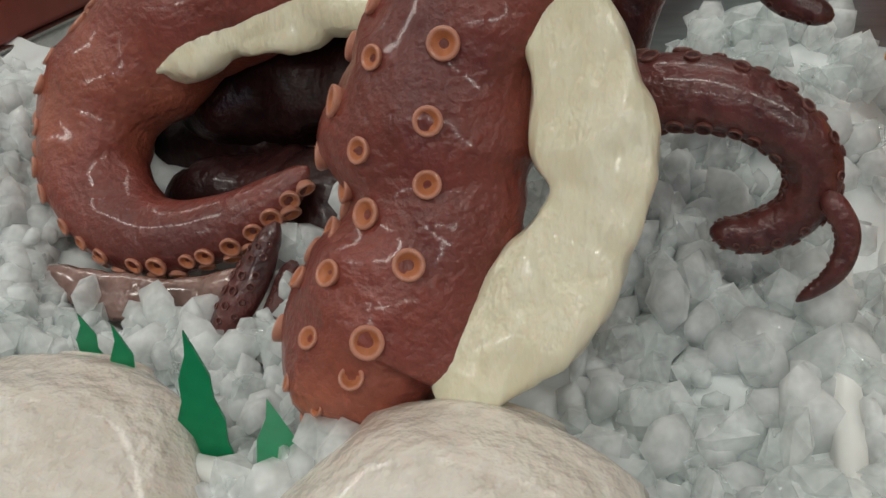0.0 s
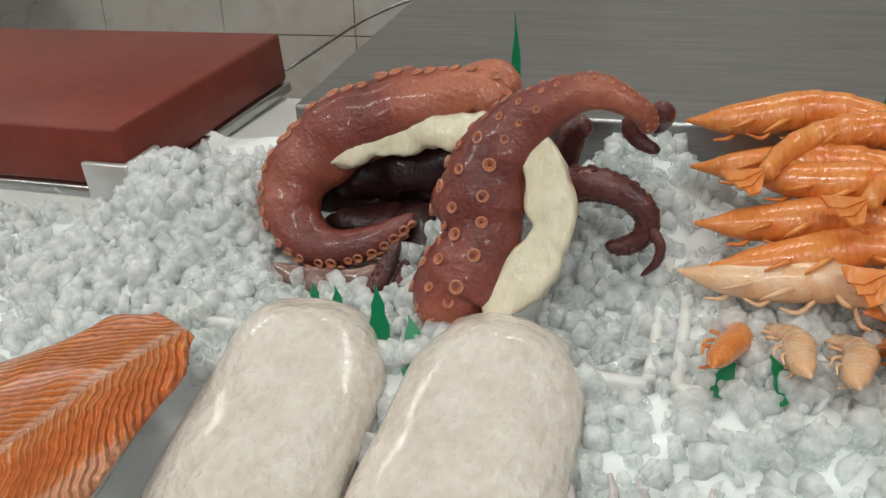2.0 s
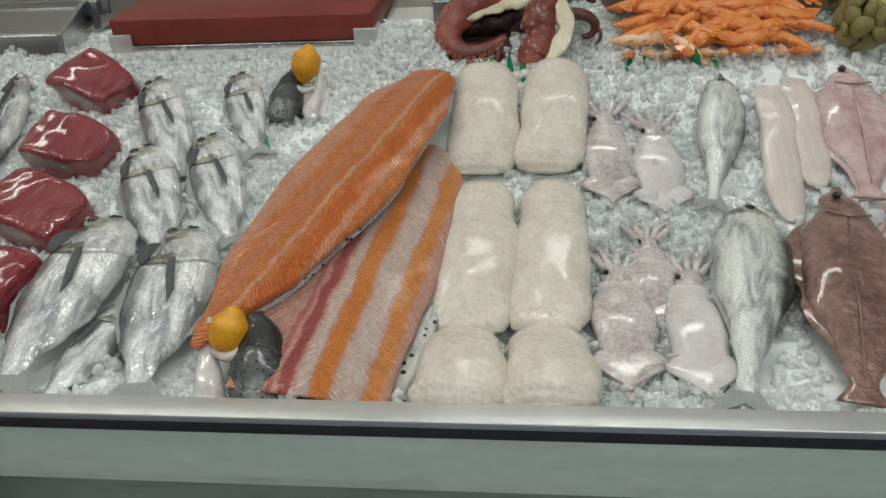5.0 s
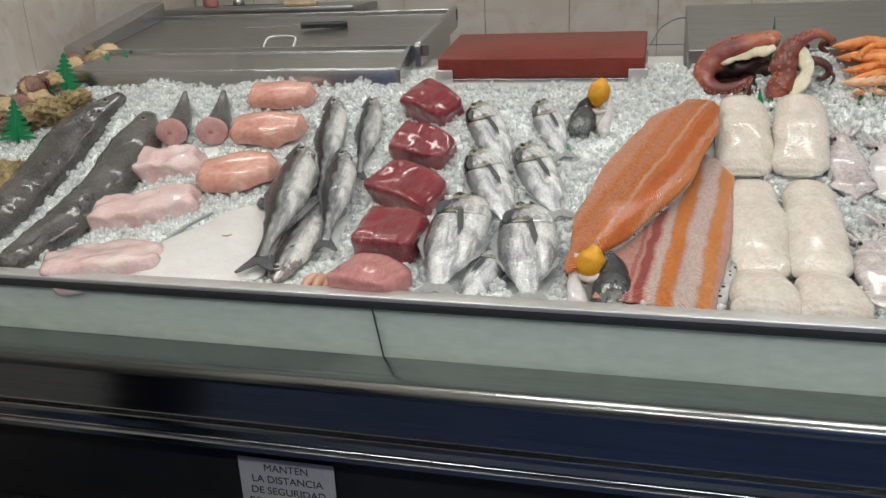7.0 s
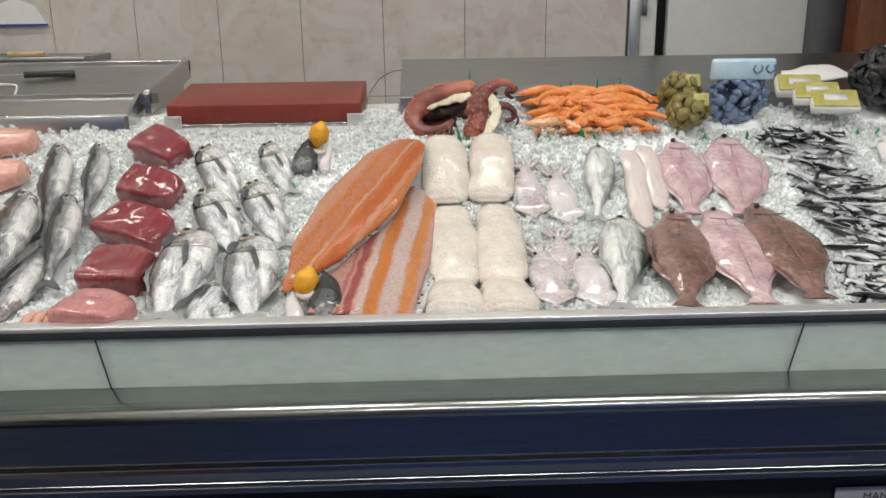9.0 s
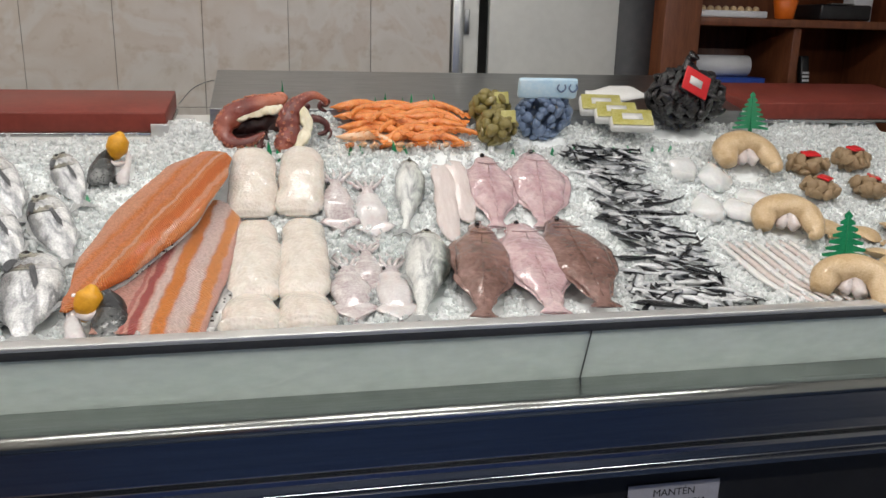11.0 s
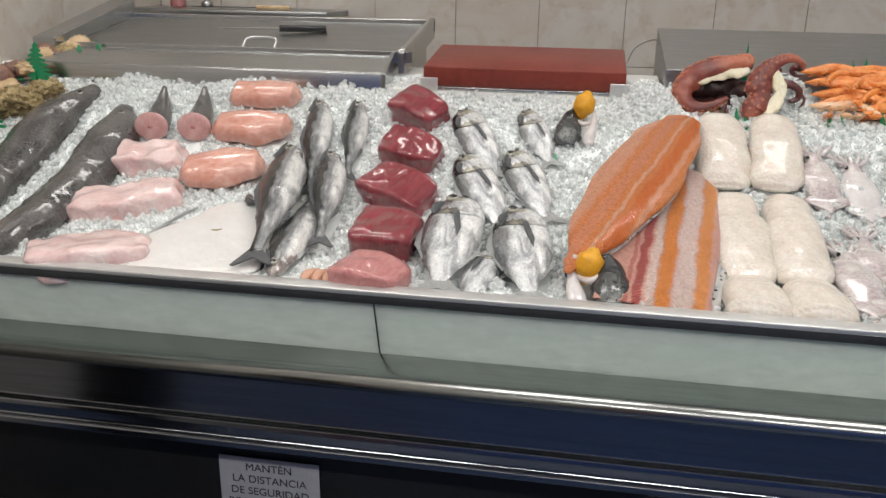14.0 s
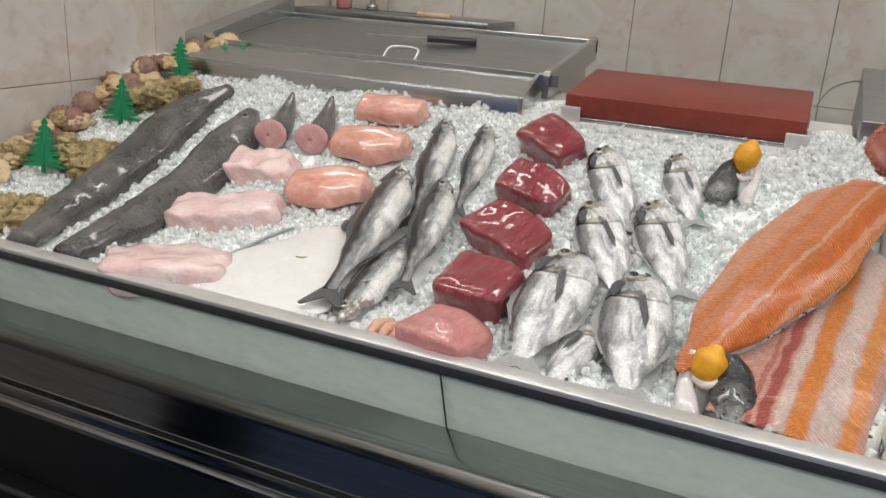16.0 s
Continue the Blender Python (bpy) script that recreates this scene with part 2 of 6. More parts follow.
M["green"] = plain("green_plastic", (0.0, 0.16, 0.06), (0.01, 0.26, 0.1), 30, 0.35, sss=0.0)
M["lemon"] = plain("lemon_peel", (0.62, 0.27, 0.01), (0.8, 0.4, 0.02), 40, 0.4, 0, 0.6, dist=0.002)
M["eye_w"] = plain("fish_eye", (0.2, 0.19, 0.15), (0.4, 0.39, 0.32), 100, 0.12, coat=1)
M["eye_b"] = plain("fish_pupil", (0.006, 0.006, 0.007), (0.012, 0.012, 0.012), 100, 0.08, coat=1)
M["fin"] = plain("fin_membrane", (0.28, 0.29, 0.29), (0.45, 0.46, 0.45), 60, 0.35, 0.1, 0.8, stretch=(1, 8, 8), dist=0.002)
M["fin_dark"] = plain("dark_fin", (0.05, 0.055, 0.06), (0.12, 0.125, 0.13), 60, 0.35, 0.1, 0.8, stretch=(1, 8, 8), dist=0.002)
M["bass"] = skin("bass_skin", (0.02, 0.022, 0.024), (0.28, 0.29, 0.295), (0.82, 0.82, 0.8), -0.03, 0.02, 300, 0.24, 0.25)
M["bream"] = skin("bream_skin", (0.26, 0.27, 0.275), (0.84, 0.86, 0.87), (0.97, 0.98, 0.97), -0.05, 0.055, 240, 0.16, 0.3)
M["bream_head"] = skin("bream_head_skin", (0.03, 0.03, 0.03), (0.42, 0.4, 0.33), (0.94, 0.95, 0.94), -0.05, 0.05, 120, 0.15, 0.35)
M["bass_head"] = plain("bass_head_skin", (0.016, 0.015, 0.016), (0.6, 0.53, 0.5), 40, 0.2, 0.2, 0.9, coat=0.6, stretch=(0.6, 1.8, 1), dist=0.003, fine=3)
M["mack_head"] = plain("mackerel_head_skin", (0.1, 0.105, 0.1), (0.8, 0.8, 0.76), 40, 0.18, 0.45, 0.9, coat=0.6, stretch=(0.7, 1.4, 1), dist=0.003, fine=3)
M["mack"] = skin("horse_mackerel_skin", (0.86, 0.88, 0.85), (0.74, 0.78, 0.73), (0.06, 0.09, 0.075), -0.055, 0.01, 400, 0.2, 0.25)
M["hake"] = plain("hake_skin", (0.008, 0.008, 0.009), (0.15, 0.142, 0.135), 12, 0.26, 0.0, 0.3, coat=0.6, stretch=(1, 1, 1), dist=0.005, fine=14)
M["anch"] = skin("anchovy_skin", (0.006, 0.008, 0.012), (0.7, 0.73, 0.75), (0.98, 0.99, 0.99), -0.004, 0.008, 900, 0.16, 0.1)
M["sal_skin"] = skin("salmon_skin", (0.02, 0.022, 0.026), (0.09, 0.1, 0.1), (0.7, 0.7, 0.68), -0.05, 0.03, 500, 0.25, 0.2, spots=70)
M["sal_head"] = skin("salmon_head_skin", (0.025, 0.027, 0.03), (0.07, 0.075, 0.075), (0.4, 0.41, 0.4), -0.11, 0.0, 400, 0.2, 0.2, spots=130)
M["flat_br"] = plain("flatfish_brown", (0.1, 0.05, 0.038), (0.34, 0.2, 0.17), 14, 0.16, 0, 1.0, dist=0.006, coat=1.0, fine=5)
M["flat_pk"] = plain("flatfish_pink", (0.46, 0.27, 0.29), (0.76, 0.6, 0.6), 12, 0.16, 0, 1.0, dist=0.006, coat=1.0, sss=0.12, fine=5)
M["sal_a"] = flesh("salmon_flesh", (0.78, 0.21, 0.045), (0.85, 0.37, 0.17), 1050, 0.9, [(0.0, 0.004, (0.9, 0.52, 0.36), 0.7), (0.085, 0.028, (0.88, 0.5, 0.36), 0.6), (0.03, 0.012, (0.8, 0.33, 0.2), 0.5), (-0.028, 0.012, (0.74, 0.15, 0.02), 0.6), (-0.05, 0.006, (0.9, 0.48, 0.32), 0.6), (-0.075, 0.012, (0.82, 0.28, 0.08), 0.5)], rough=0.2)
M["sal_b"] = flesh("trout_flesh", (0.72, 0.37, 0.3), (0.8, 0.48, 0.4), 1000, 0.8, [(0.045, 0.008, (0.4, 0.015, 0.02), 0.75), (0.064, 0.004, (0.5, 0.03, 0.03), 0.5), (0.024, 0.008, (0.86, 0.68, 0.62), 0.85), (0.0, 0.013, (0.86, 0.28, 0.04), 0.9), (-0.034, 0.017, (0.85, 0.68, 0.63), 0.9), (-0.067, 0.012, (0.86, 0.32, 0.06), 0.85)])
M["loin"] = plain("white_loin_flesh", (0.64, 0.57, 0.49), (0.8, 0.75, 0.68), 34, 0.26, 0, 0.8, coat=0.45, dist=0.007, sss=0.25, fine=4)
M["tuna"] = plain("tuna_flesh", (0.17, 0.01, 0.022), (0.34, 0.045, 0.06), 22, 0.12, 0, 0.8, coat=1.0, stretch=(0.5, 3.5, 1), dist=0.004, sss=0.12)
M["tuna_pk"] = plain("pale_tuna_flesh", (0.5, 0.16, 0.16), (0.62, 0.3, 0.28), 30, 0.16, 0, 0.9, coat=0.7, stretch=(1, 2.5, 1), dist=0.004, sss=0.12)
M["sword"] = plain("swordfish_flesh", (0.6, 0.24, 0.17), (0.78, 0.47, 0.39), 14, 0.16, 0, 0.3, coat=1.0, stretch=(1, 2.0, 1), dist=0.005, sss=0.15, fine=4)
M["cut"] = plain("pink_white_flesh", (0.68, 0.4, 0.39), (0.85, 0.72, 0.69), 18, 0.18, 0, 0.4, coat=1.0, stretch=(1, 2.5, 1), dist=0.004, sss=0.12)
M["white_fish"] = plain("white_belly", (0.72, 0.71, 0.69), (0.82, 0.81, 0.8), 9, 0.28, 0, 0.25, coat=0.4, sss=0.1)
M["squid"] = plain("squid_skin", (0.58, 0.53, 0.53), (0.78, 0.76, 0.75), 28, 0.12, 0, 0.4, coat=1.0, sss=0.15)
M["squid_pk"] = plain("squid_mottled_skin", (0.34, 0.25, 0.26), (0.78, 0.75, 0.73), 30, 0.14, 0, 0.4, coat=1.0, sss=0.1)
M["fillet_pale"] = plain("pale_fillet", (0.62, 0.53, 0.5), (0.76, 0.69, 0.66), 18, 0.25, 0, 0.3, coat=0.5, stretch=(1, 5, 5), sss=0.1)
M["steak"] = plain("steak_flesh", (0.5, 0.24, 0.23), (0.66, 0.42, 0.4), 40, 0.22, 0, 0.3, coat=0.4)
M["prawn"] = plain("prawn_shell", (0.7, 0.15, 0.02), (0.84, 0.36, 0.1), 40, 0.2, 0, 0.5, coat=0.5, stretch=(1.5, 0.6, 0.6))
M["prawn_pale"] = plain("prawn_pale_shell", (0.8, 0.42, 0.2), (0.84, 0.62, 0.42), 60, 0.25, 0, 0.5, coat=0.5)
M["shell_b"] = plain("scallop_shell_brown", (0.08, 0.035, 0.028), (0.4, 0.23, 0.17), 45, 0.45, 0, 0.8, stretch=(1, 1, 1))
M["shell_y"] = plain("oyster_shell", (0.13, 0.08, 0.02), (0.68, 0.54, 0.28), 38, 0.5, 0, 1.0, dist=0.012)
M["shell_w"] = plain("whelk_shell", (0.5, 0.33, 0.16), (0.72, 0.55, 0.34), 40, 0.35, 0, 0.6, coat=0.3)
M["mussel"] = plain("mussel_shell", (0.006, 0.006, 0.008), (0.02, 0.018, 0.02), 40, 0.25, coat=0.4)
M["red_tag"] = plain("red_label", (0.62, 0.015, 0.02), (0.72, 0.03, 0.035), 30, 0.4)
M["blue_bag"] = plain("blue_clams", (0.09, 0.14, 0.24), (0.2, 0.27, 0.4), 60, 0.3, coat=0.6)
M["blue_lab"] = plain("pale_blue_label", (0.4, 0.62, 0.78), (0.62, 0.76, 0.84), 25, 0.35)
M["olive"] = plain("olive_clams", (0.13, 0.11, 0.025), (0.3, 0.24, 0.07), 60, 0.4, coat=0.4)
M["yellow_lab"] = plain("yellow_label", (0.36, 0.32, 0.03), (0.62, 0.58, 0.25), 30, 0.3, coat=0.5)
M["net"] = plain("netted_clams", (0.2, 0.12, 0.06), (0.45, 0.33, 0.19), 70, 0.5)
M["cyan"] = plain("blue_crate", (0.01, 0.05, 0.3), (0.015, 0.07, 0.4), 30, 0.35)
M["orange"] = plain("orange_plastic", (0.8, 0.16, 0.01), (0.88, 0.2, 0.02), 30, 0.4)
M["jelly"] = plain("clear_squid_flesh", (0.7, 0.71, 0.7), (0.84, 0.85, 0.84), 30, 0.1, coat=1, sss=0.2)
M["langou"] = plain("langoustine_shell", (0.55, 0.27, 0.17), (0.72, 0.45, 0.33), 60, 0.3, coat=0.4)


def tile_material():
    m, nodes, links, b = nt("marbled_tile", 0.16, 0, 0.5)
    n = noise_tex(nodes, links, 3.0, 8.0, distort=1.4)
    n2 = noise_tex(nodes, links, 22.0, 6.0)
    r = ramp(nodes, [(0.3, (0.56, 0.52, 0.47)), (0.5, (0.63, 0.6, 0.56)), (0.56, (0.58, 0.52, 0.46)), (0.75, (0.65, 0.62, 0.58))])
    links.new(n.outputs[0], r.inputs[0])
    r2 = ramp(nodes, [(0.28, (0.8, 0.74, 0.66)), (0.45, (1, 1, 1))])
    links.new(n2.outputs[0], r2.inputs[0])
    mul = nodes.new("ShaderNodeMix")
    mul.data_type, mul.blend_type = "RGBA", "MULTIPLY"
    mul.inputs[0].default_value = 0.6
    links.new(r.outputs[0], mul.inputs[6])
    links.new(r2.outputs[0], mul.inputs[7])
    oi = nodes.new("ShaderNodeObjectInfo")
    r3 = ramp(nodes, [(0, (0.94, 0.94, 0.93)), (1, (1, 1, 1))])
    links.new(oi.outputs["Random"], r3.inputs[0])
    mul2 = nodes.new("ShaderNodeMix")
    mul2.data_type, mul2.blend_type = "RGBA", "MULTIPLY"
    mul2.inputs[0].default_value = 1
    links.new(mul.outputs[2], mul2.inputs[6])
    links.new(r3.outputs[0], mul2.inputs[7])
    links.new(mul2.outputs[2], b.inputs["Base Color"])
    return m


M["tile"] = tile_material()
M["grout"] = plain("grout", (0.2, 0.19, 0.17), (0.3, 0.28, 0.25), 30, 0.8)
M["wall"] = plain("painted_wall", (0.55, 0.54, 0.5), (0.62, 0.61, 0.57), 5, 0.6)
M["wall_blue"] = plain("reflection_blue_wall", (0.03, 0.08, 0.3), (0.05, 0.12, 0.42), 3, 0.5)
M["ceil"] = plain("ceiling_paint", (0.7, 0.7, 0.68), (0.76, 0.76, 0.74), 6, 0.7)
M["floor"] = plain("floor_reflection_blue", (0.018, 0.032, 0.07), (0.034, 0.058, 0.12), 5, 0.35)
M["door"] = plain("white_door", (0.6, 0.61, 0.58), (0.68, 0.69, 0.66), 5, 0.4)
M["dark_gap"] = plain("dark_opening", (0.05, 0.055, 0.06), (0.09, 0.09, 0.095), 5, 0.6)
M["lampglow"], qn, ql, qb = nt("lamp_diffuser")
qb.inputs["Emission Color"].default_value = (1.0, 0.95, 0.91, 1)
qb.inputs["Emission Strength"].default_value = 5

# ---- building helpers ----


def mesh_of(name, bm, material, smooth=True):
    me = bpy.data.meshes.new(name)
    bm.normal_update()
    bm.to_mesh(me)
    bm.free()
    me.materials.append(material)
    if smooth:
        me.shade_smooth()
    return me


def thing(name, label, category, group="", kind="", m=None):
    o = new(name)
    o.empty_display_size = 0.05
    if m is not None:
        o.matrix_world = m
    return tagged(o, label, category, group, kind)


def part(name, bm, material, parent, label="", smooth=True, m=None):
    o = new(name, mesh_of(name, bm, material, smooth))
    o.parent = parent
    if m is not None:
        o.matrix_basis = m
    if label:
        o["label"] = label
    return o


def share(name, me, parent, m, label=""):
    o = new(name, me)
    o.parent = parent
    o.matrix_basis = m
    if label:
        o["label"] = label
    return o


def solid(name, bm, material, label="", category="", group="", kind="", smooth=True, m=None):
    o = new(name, mesh_of(name, bm, material, smooth))
    if m is not None:
        o.matrix_world = m
    return tagged(o, label, category, group, kind)


def box(x0, y0, z0, x1, y1, z1, bevel=0.0, seg=2):
    bm = bmesh.new()
    bmesh.ops.create_cube(bm, size=1, matrix=pose((x0 + x1) / 2, (y0 + y1) / 2, (z0 + z1) / 2) @ Matrix.Diagonal((x1 - x0, y1 - y0, z1 - z0, 1)))
    if bevel:
        bmesh.ops.bevel(bm, geom=bm.edges[:], offset=bevel, segments=seg, affect="EDGES", profile=0.5)
    return bm


def prism(outline, axis, a0, a1, bevel=0.0):
    """A profile in the plane across an axis ('x': (y, z); 'z': (x, y)), drawn out from a0 to a1."""
    bm = bmesh.new()
    put = (lambda p, a: (a, p[0], p[1])) if axis == "x" else (lambda p, a: (p[0], p[1], a))
    lo = [bm.verts.new(put(p, a0)) for p in outline]
    hi = [bm.verts.new(put(p, a1)) for p in outline]
    n = len(outline)
    bm.faces.new(lo)
    bm.faces.new(hi[::-1])
    for i in range(n):
        bm.faces.new((lo[i], hi[i], hi[(i + 1) % n], lo[(i + 1) % n]))
    bmesh.ops.recalc_face_normals(bm, faces=bm.faces[:])
    if bevel:
        bmesh.ops.bevel(bm, geom=bm.edges[:], offset=bevel, segments=2, affect="EDGES", profile=0.5)
    return bm


def loft(rings, bm=None, cap=True):
    bm = bm or bmesh.new()
    vs = [[bm.verts.new(p) for p in r] for r in rings]
    n = len(rings[0])
    for a, b in zip(vs, vs[1:]):
        for i in range(n):
            bm.faces.new((a[i], a[(i + 1) % n], b[(i + 1) % n], b[i]))
    if cap:
        bm.faces.new(vs[0][::-1])
        bm.faces.new(vs[-1])
    bmesh.ops.recalc_face_normals(bm, faces=bm.faces[:])
    return bm


def curve_at(keys, s):
    """Smooth interpolation of (s, value) keys."""
    for (a, va), (b, vb) in zip(keys, keys[1:]):
        if s <= b:
            u = (s - a) / (b - a)
            u = max(0.0, min(1.0, u))
            u = u * u * (3 - 2 * u)
            return va + (vb - va) * u
    return keys[-1][1]


def body(length, upper, lower, thick, n=26, m=16, power=2.0, flat=0.55, wob=0.0, seed=0, bend=0.0):
    """A body along x, its head at +x/2: upper and lower outline in y, thickness in z, all as (s, value) keys."""
    rings = []
    for i in range(n + 1):
        s = i / n
        s = 0.5 - 0.5 * math.cos(math.pi * s)
        u, l, t = curve_at(upper, s), curve_at(lower, s), curve_at(thick, s)
        cy, ry = (u + l) / 2, max(0.0006, (u - l) / 2)
        ring = []
        for k in range(m):
            a = 2 * math.pi * k / m
            ca, sa = math.cos(a), math.sin(a)
            y = cy + ry * math.copysign(abs(ca) ** (2 / power), ca)
            z = t * math.copysign(abs(sa) ** (2 / power), sa) * (1 if sa > 0 else flat)
            x = length * (0.5 - s)
            if wob:
                d = noise.noise_vector(Vector((x * 14 + seed * 7.3, y * 14, z * 14 + seed))) * wob
                x, y, z = x + d.x * 0.5, y + d.y, z + d.z * 0.6
            y += bend * (s - 0.5) ** 2
            ring.append((x, y, z))
        rings.append(ring)
    return loft(rings)


def tube(points, radii, n=12, flat=1.0, bm=None, view=None, lumps=0.0, power=2.0):
    """A tube through points (already dense) with a radius at each, rings kept from twisting."""
    pts = [Vector(p) for p in points]
    rings = []
    up = Vector((0, 0, 1))
    for i, p in enumerate(pts):
        up = view or up
        d = (pts[min(i + 1, len(pts) - 1)] - pts[max(i - 1, 0)]).normalized()
        side = d.cross(up)
        side = side.normalized() if side.length > 1e-3 else Vector((1, 0, 0))
        nrm = side.cross(d).normalized()
        up = nrm if abs(d.z) > 0.9 else Vector((0, 0, 1))
        r = radii[i]
        if lumps:
            ring = []
            for k in range(n):
                ca, sa = math.cos(2 * math.pi * k / n), math.sin(2 * math.pi * k / n)
                o = side * math.copysign(abs(ca) ** (2 / power), ca) + nrm * (flat * math.copysign(abs(sa) ** (2 / power), sa))
                ring.append(p + o * r * (1 + lumps * noise.noise((p + o * r) * 38) + 0.4 * lumps * noise.noise((p + o * r) * 110)))
            rings.append(ring)
            continue
        rings.append([p + side * (r * math.cos(2 * math.pi * k / n)) + nrm * (r * flat * math.sin(2 * math.pi * k / n)) for k in range(n)])
    return loft(rings, bm)


def spline(keys, per=8):
    """Catmull-Rom through keys (x, y, z, r): dense points and radii."""
    k = [Vector(q) for q in keys]
    k = [k[0] * 2 - k[1]] + k + [k[-1] * 2 - k[-2]]
    out = []
    for i in range(1, len(k) - 2):
        for j in range(per):
            t = j / per
            a, b, c, d = k[i - 1], k[i], k[i + 1], k[i + 2]
            out.append(0.5 * ((2 * b) + (c - a) * t + (2 * a - 5 * b + 4 * c - d) * t * t + (3 * b - a - 3 * c + d) * t ** 3))
    out.append(k[-2])
    return [tuple(p[:3]) for p in out], [max(0.0005, p[3]) for p in out]


def ball(r, seg=10, rings=6, m=None):
    bm = bmesh.new()
    bmesh.ops.create_uvsphere(bm, u_segments=seg, v_segments=rings, radius=r, matrix=m or Matrix())
    return bm


def fan_fin(points, thick=0.0012):
    """A thin fin with a real thickness from an outline in x, y."""
    return prism(points, "z", -thick / 2, thick / 2)


def bed_z(y):
    if y < 0.75:
        return 0.945 - 0.05 * y + 0.45 * y * y
    return 1.1606 + 0.36 * (y - 0.75) if y < 0.9 else 1.2146 + 0.3 * (y - 0.9)


MOUNDS = [(0.885, 0.95, 0.04, 0.045), (0.98, 0.757, 0.022, 0.05), (1.08, 0.757, 0.022, 0.06), (1.2, 0.757, 0.022, 0.06), (1.3, 0.77, 0.02, 0.05), (0.66, 0.85, -0.018, 0.06), (0.515, 0.87, 0.05, 0.05), (0.58, 0.8, 0.012, 0.05), (-0.9, 0.86, 0.02, 0.08), (-0.6, 0.87, 0.02, 0.1), (-0.3, 0.88, 0.02, 0.06)]


def mound(x, y):
    """How far the loose ice is heaped above its bed at a place."""
    return sum(h * math.exp(-((x - mx) ** 2 + (y - my) ** 2) / r ** 2) for mx, my, h, r in MOUNDS)


def relief(x, y):
    """Hummocks of the loose ice, from fist-sized down to finger-sized."""
    return 0.011 * noise.noise(Vector((x * 11, y * 11, 0))) + 0.011 * noise.noise(Vector((x * 38, y * 38, 3)))


FOOT = []  # footprints of things that lie on the ice: x, y, angle, half length, half width


def lay(hx, hy, tx, ty, lift, width=0.03, roll=0.0, grow=1.0):
    """The pose of a thing that lies on the ice with its head at (hx, hy) and its tail at (tx, ty)."""
    a = Vector((hx, hy, bed_z(hy) + lift))
    b = Vector((tx, ty, bed_z(ty) + lift))
    x = (a - b).normalized()
    slope = Vector((0, 1, (bed_z((hy + ty) / 2 + 0.05) - bed_z((hy + ty) / 2 - 0.05)) / 0.1))
    up = Vector((1, 0, 0)).cross(slope).normalized()
    y = up.cross(x).normalized()
    z = x.cross(y)
    mid = (a + b) / 2
    FOOT.append((mid.x, mid.y, math.atan2(hy - ty, hx - tx), (a - b).length / 2 * grow, width * grow))
    return Matrix(((x.x, y.x, z.x, mid.x), (x.y, y.y, z.y, mid.y), (x.z, y.z, z.z, mid.z), (0, 0, 0, 1))) @ pose(0, 0, 0, roll, 0, 0)


# ---- structure ----
X0, X1 = -1.45, 3.9
YW = 2.02


def shell_box(name, label, x0, y0, z0, x1, y1, z1, material):
    return solid(name, box(x0, y0, z0, x1, y1, z1), material, label, "", "", "structure", smooth=False)


# unseen floor, its blue chosen to tint what the steel front reflects
shell_box("floor", "unseen market floor, tinted blue for the steel front to reflect", X0 - 0.2, -4.2, -0.1, X1 + 0.2, YW + 1.2, 0.0, M["floor"])
shell_box("ceiling", "white painted ceiling", X0 - 0.2, -4.2, CEIL, X1 + 0.2, YW + 1.2, CEIL + 0.1, M["ceil"])
# walls across the aisle are unseen, brown and blue for the steel's reflections
shell_box("wall_south_brown", "unseen closing wall, brown for the steel front to reflect", X0 - 0.2, -4.4, 0, -0.6, -4.2, CEIL, M["wood"])
shell_box("wall_south", "unseen closing wall, blue for the steel front to reflect", -0.6, -4.4, 0, X1 + 0.2, -4.2, CEIL, M["wall_blue"])
wall_w = shell_box("wall_west", "wall behind marbled cream tiles", X0 - 0.2, -4.2, 0, X0 - 0.008, YW + 0.2, CEIL, M["grout"])
wall_n = shell_box("wall_north", "wall behind marbled cream tiles", X0 - 0.008, YW + 0.008, 0, 1.49, YW + 0.2, CEIL, M["grout"])
shell_box("wall_east", "plain painted wall", X1, -4.2, 0, X1 + 0.2, YW + 1.2, CEIL, M["wall"])
shell_box("wall_back_room", "plain painted wall behind the doorway", 1.49, YW + 1.0, 0, X1, YW + 1.2, CEIL, M["wall"])
shell_box("wall_lintel", "painted wall above the doorway", 1.49, YW + 0.008, 2.1, X1, YW + 0.2, CEIL, M["wall"])

for lx, ly in TUBES:
    lt = thing("ceiling_light", "white ceiling light with a bright diffuser", "ceiling light", "ceiling lights", m=pose(lx, ly, CEIL))
    bm = prism([(-0.09, 0), (-0.09, -0.05), (-0.07, -0.06), (0.07, -0.06), (0.09, -0.05), (0.09, 0)], "x", -0.64, 0.64)
    part("housing", bm, M["white_pl"], lt, smooth=False)
    part("diffuser", box(-0.6, -0.05, -0.08, 0.6, 0.05, -0.061, 0.006), M["lampglow"], lt)

# counter: base, front panels, ledge, glass, rail
base = thing("counter_base", "steel fish counter base with a dark recessed plinth", "counter", kind="structure")
part("plinth", box(X0, 0.1, 0.0, X1, 0.16, 0.72), M["black"], base, smooth=False)
part("carcass", box(X0, 0.16, 0.0, X1, 1.9, 0.80), M["black"], base, smooth=False)
prof = [(0.1, 0.817), (0.06, 0.8175), (-0.03, 0.828), (-0.045, 0.828), (-0.06, 0.824), (-0.068, 0.812), (-0.066, 0.8), (-0.052, 0.792), (-0.035, 0.79), (0.0, 0.788), (0.1, 0.788)]
part("ledge", prism(prof, "x", X0, X1), M["steel_ledge"], base, "polished steel ledge with a rounded nose")
